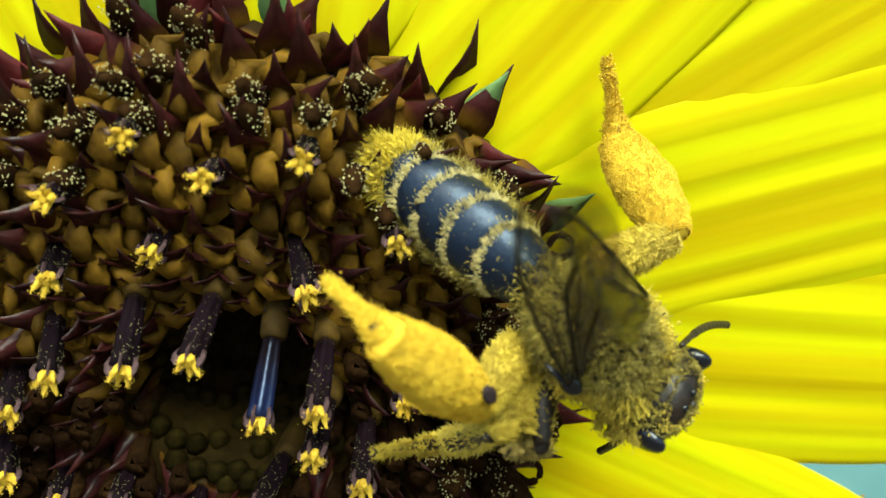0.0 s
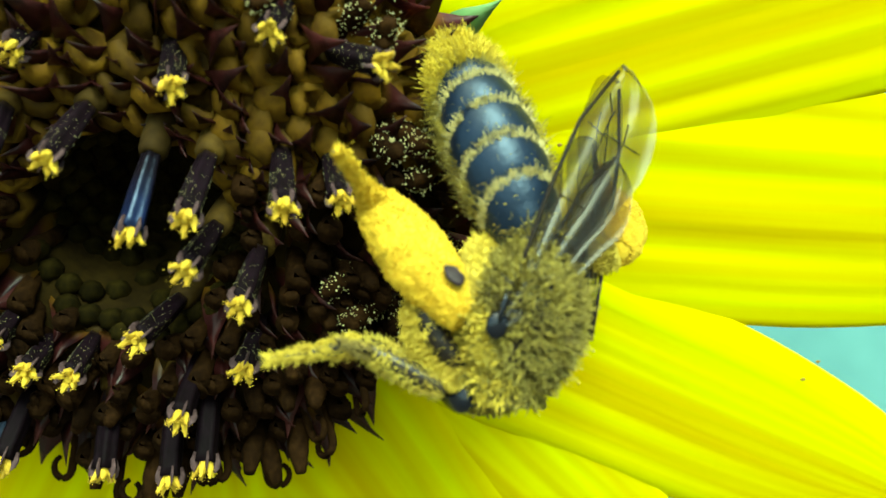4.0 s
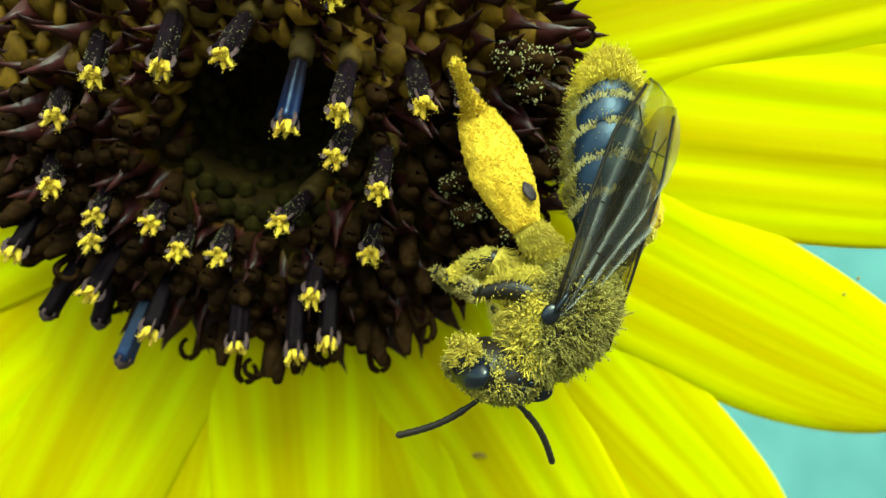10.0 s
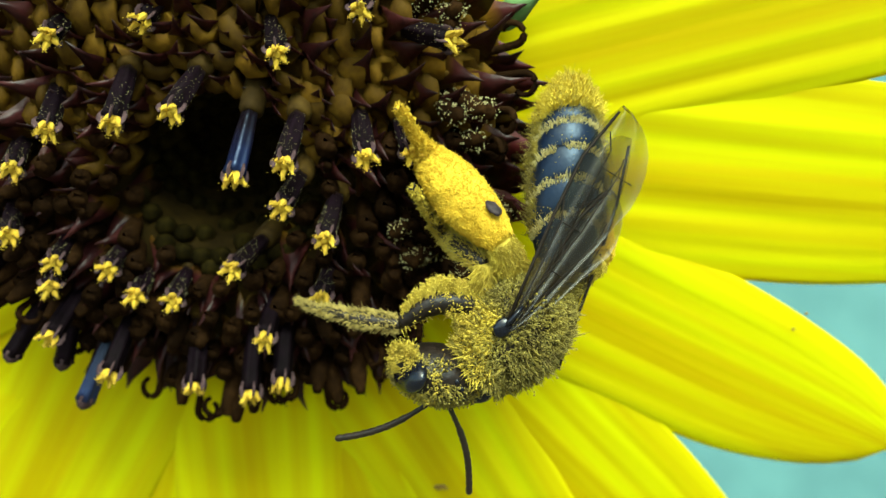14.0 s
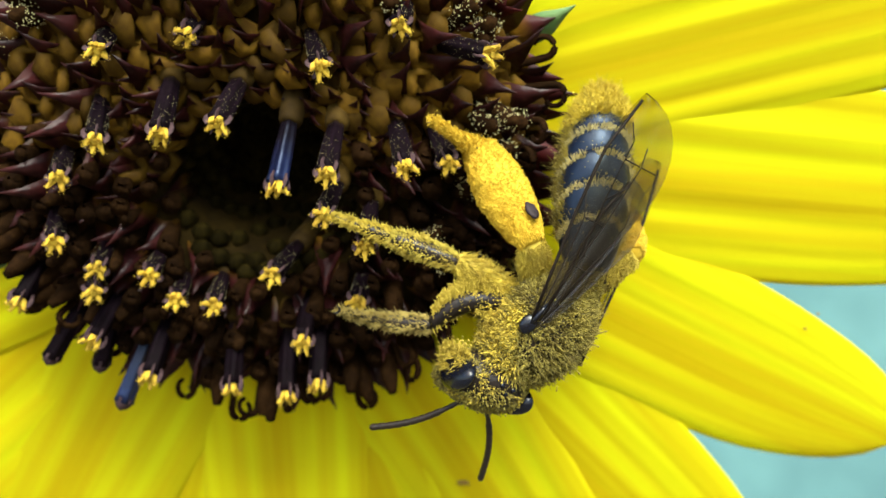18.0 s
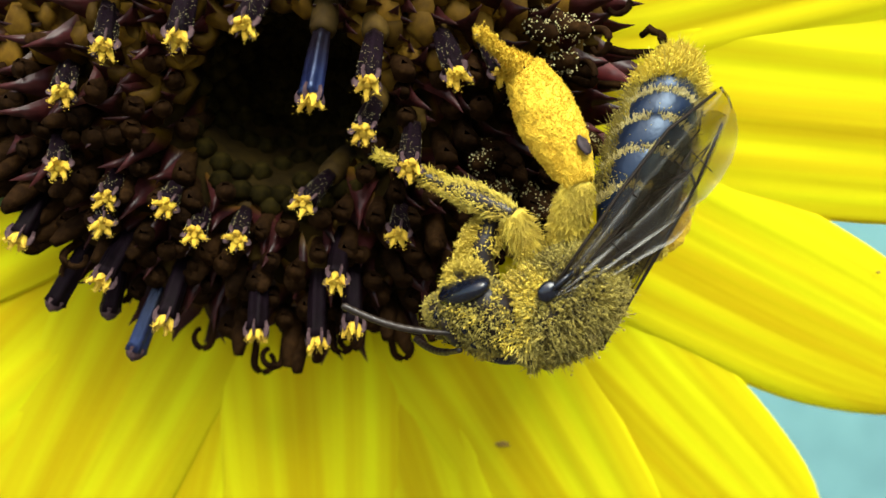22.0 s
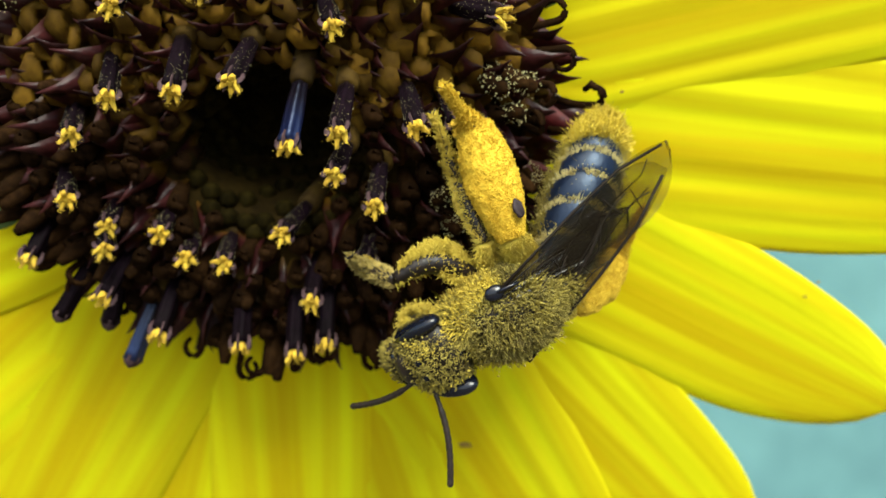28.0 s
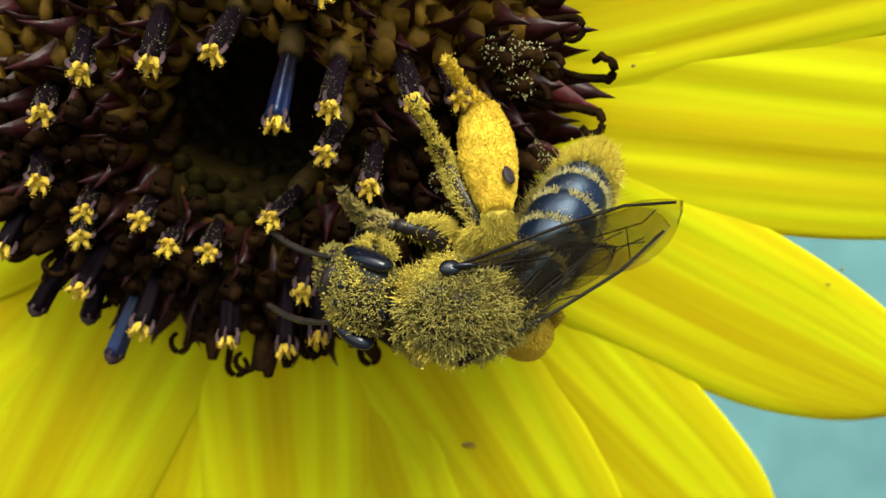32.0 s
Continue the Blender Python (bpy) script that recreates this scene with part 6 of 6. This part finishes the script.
    # left hind femur
    glide(left_hind_femur, [
        (0, 0.03, 4.07, -0.60, -2.1, 10.0, -115.0), (0.5, -0.62, 3.47, -0.63, -1.5, 12.4, -107.6), (1, -1.26, 3.42, -0.44, -0.5, 17.5, -93.3),
        (1.5, -0.97, 2.75, -0.54, -2.0, 20.2, -103.9), (2, -2.48, 2.58, -0.53, 5.7, 19.4, -55.6), (2.5, -3.56, 2.83, -0.38, 9.2, 16.2, -40.3),
        (3, -3.48, 2.33, -0.24, 15.4, 21.2, -32.5), (3.5, -3.74, 2.73, 0.30, 21.0, 27.3, -36.5), (4, -2.50, 2.35, 0.53, 21.5, 44.9, -50.9),
        (4.5, -4.08, 2.17, 0.55, 35.1, 30.9, -23.5), (6.5, -4.38, 2.38, 0.91, 38.0, 32.7, -24.9), (7, -4.51, 1.86, 0.48, 41.0, 27.5, -15.5),
        (7.5, -4.64, 1.54, 0.12, 41.1, 21.9, -9.5), (8, -4.75, 1.21, -0.18, 40.7, 16.9, -3.6), (8.5, -4.45, 1.13, -0.23, 41.0, 17.6, -2.4),
        (9, -4.11, 1.04, -0.30, 41.4, 18.4, -0.8), (10, -4.42, 1.07, -0.27, 40.1, 17.1, -1.2), (11, -4.73, 1.31, -0.11, 38.6, 18.1, -5.3),
        (12, -4.48, 0.99, -0.35, 39.0, 15.5, 0.1), (13, -4.08, 1.02, -0.31, 39.4, 18.4, -0.5), (16, -3.89, 1.05, -0.34, 39.4, 19.0, -1.1),
        (17, -4.02, 1.25, -0.16, 39.1, 21.7, -5.5), (18, -4.38, 1.23, -0.22, 37.8, 18.1, -4.5), (19, -3.31, 1.00, -0.44, 36.0, 21.7, 0.0),
        (20, -3.60, 1.41, -0.11, 36.7, 25.9, -10.6), (21, -2.84, 0.68, -0.63, 39.0, 21.1, 12.6), (22, -3.96, 1.13, -0.34, 35.1, 18.6, -3.0),
        (23, -2.81, 1.06, -0.40, 35.3, 29.4, -2.3), (24, -4.22, 0.37, -0.82, 32.0, 7.4, 12.7), (25, -3.69, 0.41, -0.81, 31.1, 9.3, 14.5),
        (28, -2.48, 1.30, -0.34, 30.2, 37.5, -15.7), (29, -2.27, 1.18, -0.41, 31.5, 41.7, -11.5), (30, -2.31, 1.27, -0.36, 30.0, 41.5, -16.7),
        (30.5, -2.04, 0.66, -0.68, 30.3, 35.5, 27.7), (31, -3.49, 0.74, -0.67, 22.7, 14.0, 7.2), (31.5, -3.51, 0.27, -0.86, 13.6, 8.5, 19.1),
        (32, -2.31, 1.14, -0.81, 6.4, 23.2, -8.9),
    ])
    # left hind tibia
    glide(left_hind_tibia, [
        (0, 0.03, 4.07, -0.60, -5.5, 36.5, 149.1), (0.5, -0.62, 3.47, -0.63, -7.4, 50.5, 153.5), (1, -1.26, 3.42, -0.44, -10.8, 42.0, 170.3),
        (1.5, -0.97, 2.75, -0.54, -11.1, 43.9, 174.1), (2, -2.48, 2.58, -0.53, -14.8, 47.1, 172.3), (2.5, -3.56, 2.83, -0.38, -19.8, 52.2, 166.8),
        (3, -3.48, 2.33, -0.24, -31.6, 54.4, 143.6), (3.5, -3.74, 2.73, 0.30, -40.3, 49.2, 130.5), (4, -2.50, 2.35, 0.53, -51.9, 46.2, 121.9),
        (4.5, -4.08, 2.17, 0.55, -56.2, 42.8, 124.8), (6.5, -4.38, 2.38, 0.91, -81.8, 50.6, 127.1), (7, -4.51, 1.86, 0.48, -82.0, 52.9, 134.1),
        (7.5, -4.64, 1.54, 0.12, -82.9, 55.1, 136.2), (8, -4.75, 1.21, -0.18, -80.6, 55.4, 137.8), (8.5, -4.45, 1.13, -0.23, -81.0, 55.7, 137.9),
        (9, -4.11, 1.04, -0.30, -88.0, 58.8, 136.2), (10, -4.42, 1.07, -0.27, -88.5, 61.7, 140.0), (11, -4.73, 1.31, -0.11, -83.7, 62.8, 146.4),
        (12, -4.48, 0.99, -0.35, -89.6, 64.0, 141.8), (13, -4.08, 1.02, -0.31, -93.3, 66.6, 142.9), (16, -3.89, 1.05, -0.34, -88.2, 63.7, 142.9),
        (17, -4.02, 1.25, -0.16, -89.3, 64.1, 142.5), (18, -4.38, 1.23, -0.22, -88.2, 67.1, 147.8), (19, -3.31, 1.00, -0.44, -75.2, 62.1, 147.8),
        (20, -3.60, 1.41, -0.11, -73.7, 56.5, 140.2), (21, -2.84, 0.68, -0.63, -70.8, 55.9, 143.6), (22, -3.96, 1.13, -0.34, -63.9, 52.9, 138.8),
        (23, -2.81, 1.06, -0.40, -60.1, 52.5, 131.0), (24, -4.22, 0.37, -0.82, -45.8, 44.2, 160.9), (25, -3.69, 0.41, -0.81, -59.4, 55.7, 148.2),
        (28, -2.48, 1.30, -0.34, -43.7, 48.6, 159.2), (29, -2.27, 1.18, -0.41, -44.6, 51.1, 157.8), (30, -2.31, 1.27, -0.36, -46.2, 52.9, 158.7),
        (30.5, -2.04, 0.66, -0.68, -36.1, 45.4, 147.8), (31, -3.49, 0.74, -0.67, -37.6, 52.1, 146.5), (31.5, -3.51, 0.27, -0.86, -30.9, 62.4, 140.7),
        (32, -2.31, 1.14, -0.81, -13.2, 72.6, 117.9),
    ])
    # left hind tarsus
    glide(left_hind_tarsus, [
        (0, -2.94, 5.84, -3.16, -4.1, -15.1, 143.8), (0.5, -3.06, 4.69, -3.95, -5.9, -37.6, -154.8), (1, -4.41, 3.96, -3.31, -8.3, -39.1, -138.1),
        (1.5, -4.05, 3.07, -3.52, -7.5, -44.1, -127.0), (2, -5.38, 2.97, -3.68, -5.8, -40.5, -112.1), (2.5, -6.13, 3.43, -3.77, -8.7, -43.6, -115.2),
        (3, -5.50, 3.81, -3.74, -16.3, -36.2, -126.0), (3.5, -5.56, 4.87, -2.96, -19.3, -31.0, -117.0), (4, -4.07, 4.88, -2.57, -22.1, -28.2, -110.6),
        (4.5, -5.88, 4.76, -2.37, -18.1, -20.6, -106.3), (6.5, -6.02, 4.56, -2.42, -21.5, -12.5, -110.3),
        (7, -6.31, 3.73, -2.95, -18.9, -12.1, -107.7), (7.5, -6.41, 3.25, -3.41, -18.2, -11.9, -107.7), (8, -6.56, 2.85, -3.72, -16.3, -10.1, -107.1),
        (8.5, -6.25, 2.75, -3.78, -12.3, -7.1, -103.4), (9, -5.72, 2.58, -3.98, -10.3, -5.1, -101.6), (10, -5.98, 2.38, -4.05, -11.1, -8.3, -102.2),
        (11, -6.36, 2.40, -3.93, -9.4, -6.9, -101.0), (12, -5.96, 2.16, -4.21, -10.1, -8.9, -101.5), (13, -5.44, 2.05, -4.25, -15.5, -13.9, -106.3),
        (16, -5.41, 2.20, -4.20, -15.6, -12.3, -107.0), (17, -5.50, 2.40, -4.02, -13.3, -8.5, -105.4), (18, -5.80, 2.12, -4.18, -10.5, -7.5, -102.8),
        (19, -5.02, 2.07, -4.24, -10.2, -14.7, -102.3), (20, -5.42, 2.93, -3.70, -11.0, -10.9, -103.1),
        (21, -4.78, 2.11, -4.19, -10.2, -13.7, -101.5), (22, -5.91, 2.84, -3.77, -14.7, -21.3, -105.7),
        (23, -4.53, 3.03, -3.81, -22.9, -24.9, -117.1), (24, -7.13, 1.38, -3.82, -23.2, -29.4, -113.9),
        (25, -5.75, 1.69, -4.37, -17.2, -23.1, -111.2), (28, -5.14, 2.31, -3.57, -21.9, -14.0, -131.4),
        (29, -4.77, 2.20, -3.76, -19.2, -24.5, -119.8), (30, -4.72, 2.21, -3.79, -21.8, -20.7, -128.5),
        (30.5, -4.60, 2.27, -3.74, -30.2, -34.9, -155.0), (31, -5.70, 2.19, -4.07, -31.1, -45.3, -141.7),
        (31.5, -5.05, 1.53, -4.68, -18.4, -50.7, -130.6), (32, -2.91, 2.28, -4.91, -6.8, -55.2, -124.5),
    ])
    # right antenna
    glide(right_antenna, [
        (0, 2.58, -1.07, -0.18, 6.1, 65.4, -53.9), (0.5, 2.53, -2.14, -0.25, 9.3, 71.2, -44.6), (1, 1.99, -1.78, -0.33, 36.1, 79.8, -6.0),
        (1.5, 2.68, -2.02, -0.34, 4.8, 83.5, -81.4), (2, 1.72, -1.57, -0.33, -12.5, 82.5, -111.5), (2.5, 1.42, -1.28, -0.36, 29.7, 86.4, -52.0),
        (3, 2.16, -1.88, -0.70, 84.3, 76.3, 42.3), (3.5, 1.51, -0.67, -0.42, 103.4, 69.8, 61.3), (4, 2.35, -0.12, -0.18, 116.3, 65.1, 65.8),
        (4.5, 3.53, -1.27, -1.12, 67.1, 66.2, 6.1), (6.5, 2.77, -0.91, -0.93, 134.1, 61.0, 72.3), (7, 2.68, -1.31, -1.35, 170.2, 58.8, 87.2),
        (7.5, 3.49, -0.78, -0.80, 56.4, 51.2, 4.2), (8, 3.67, -0.84, -0.83, 46.9, 37.2, 1.2), (8.5, 4.29, -0.29, -0.37, 49.5, 35.4, 53.9),
        (9, 4.22, -0.34, -0.42, 40.6, 42.2, -19.2), (10, 3.91, -0.45, -0.52, 42.4, 33.1, -5.7), (11, 3.44, -0.74, -0.72, 40.7, 51.3, -21.3),
        (12, 3.64, -0.54, -0.57, 38.3, 31.9, -14.9), (13, 3.98, -0.48, -0.54, 38.5, 21.5, -8.2), (16, 4.28, -0.76, -0.70, 39.2, 48.1, -22.3),
        (17, 3.88, -0.22, -0.30, 38.6, 21.3, -7.8), (18, 4.03, -0.34, -0.35, 36.4, 28.6, -16.4), (19, 4.32, -0.94, -0.72, 41.4, 52.6, -14.4),
        (20, 4.50, -0.81, -0.68, 78.7, 74.3, 10.5), (21, 4.50, -0.70, -0.61, 137.4, 67.9, 70.9), (22, 3.50, -1.40, -1.04, 22.7, 35.1, -46.9),
        (23, 4.35, -0.29, -0.29, 29.2, 23.6, -24.3), (24, 4.13, -0.06, -0.17, 33.5, 20.4, -1.8), (25, 4.08, 0.09, -0.06, 34.7, 25.3, 14.7),
        (28, 4.29, 0.76, 0.26, 33.0, 30.4, 20.1), (29, 4.53, 0.63, 0.17, 31.2, 28.8, 15.2), (30, 5.03, 0.63, 0.15, 33.2, 34.4, 25.9),
        (30.5, 4.97, 0.20, -0.05, 35.6, 46.2, 12.2), (31, 4.96, -0.23, -0.21, 29.0, 50.1, -12.8), (31.5, 3.20, -1.04, -0.34, 14.8, 33.5, -20.5),
        (32, 4.43, -2.18, -0.29, 7.1, 41.2, -21.9),
    ])
    # left antenna
    glide(left_antenna, [
        (0, 2.22, 1.48, 0.01, 4.7, 47.0, 53.7), (0.5, 2.61, -0.51, -0.12, 7.3, 56.5, 42.8), (1, 2.50, -0.90, -0.19, 15.1, 61.7, 41.1),
        (1.5, 3.37, -0.99, -0.18, 15.1, 63.6, 47.6), (2, 2.48, -0.30, -0.10, 12.2, 57.5, 60.0), (2.5, 1.91, 0.01, -0.04, 17.6, 59.6, 58.5),
        (3, 2.44, -0.64, -0.26, 26.5, 53.6, 54.2), (3.5, 1.71, 0.29, 0.08, 23.8, 45.3, 70.0), (4, 2.46, 0.57, 0.32, 16.6, 39.6, 81.2),
        (4.5, 3.48, -0.76, -0.70, 86.4, 57.2, 51.3), (6.5, 2.85, -0.45, -0.49, 90.7, 50.1, 69.0), (7, 2.78, -0.84, -0.90, 97.7, 50.1, 76.1),
        (7.5, 3.31, -0.23, -0.30, 43.7, 27.4, 50.5), (8, 2.40, 0.11, -0.02, -48.9, 41.9, 106.4), (8.5, 3.63, 0.78, 0.55, 38.0, 21.8, 50.1),
        (9, 3.94, 0.35, 0.18, 20.5, 7.6, 66.7), (10, 3.46, 0.18, 0.01, 14.6, -4.1, 70.2), (11, 3.00, -0.00, -0.12, 20.2, 3.6, 63.2),
        (12, 3.26, -0.09, -0.21, 21.6, 4.0, 61.2), (13, 3.62, 0.00, -0.14, 19.9, -14.9, 58.2), (16, 3.83, -0.09, -0.17, 30.8, 9.8, 47.5),
        (17, 3.46, 0.30, 0.12, 20.0, -8.4, 59.5), (18, 3.59, 0.25, 0.09, 28.0, 3.5, 47.1), (19, 4.32, -0.29, -0.28, 49.0, 45.2, 17.8),
        (20, 3.80, 0.15, 0.02, 16.3, 12.3, 70.5), (21, 3.91, 0.04, -0.08, 25.7, -16.2, 43.4), (22, 3.67, -0.89, -0.70, 89.0, 65.4, 41.7),
        (23, 4.14, 0.24, 0.04, 26.9, 12.8, 44.7), (24, 3.79, 0.41, 0.14, 16.4, -11.4, 59.1), (25, 3.71, 0.51, 0.20, 12.6, -8.5, 66.6),
        (28, 3.90, 1.15, 0.46, 8.5, -29.5, 71.8), (29, 4.19, 0.98, 0.34, 7.8, -39.8, 73.2), (30, 4.30, 1.14, 0.41, 7.0, -25.4, 74.4),
        (30.5, 4.35, 0.91, 0.26, 13.5, 0.7, 58.3), (31, 4.42, 0.70, 0.14, 18.5, 7.9, 37.8), (31.5, 2.93, -0.37, -0.19, 13.4, 0.3, 17.4),
        (32, 4.60, 0.09, -0.08, 8.3, 45.3, -6.7),
    ])


motions()
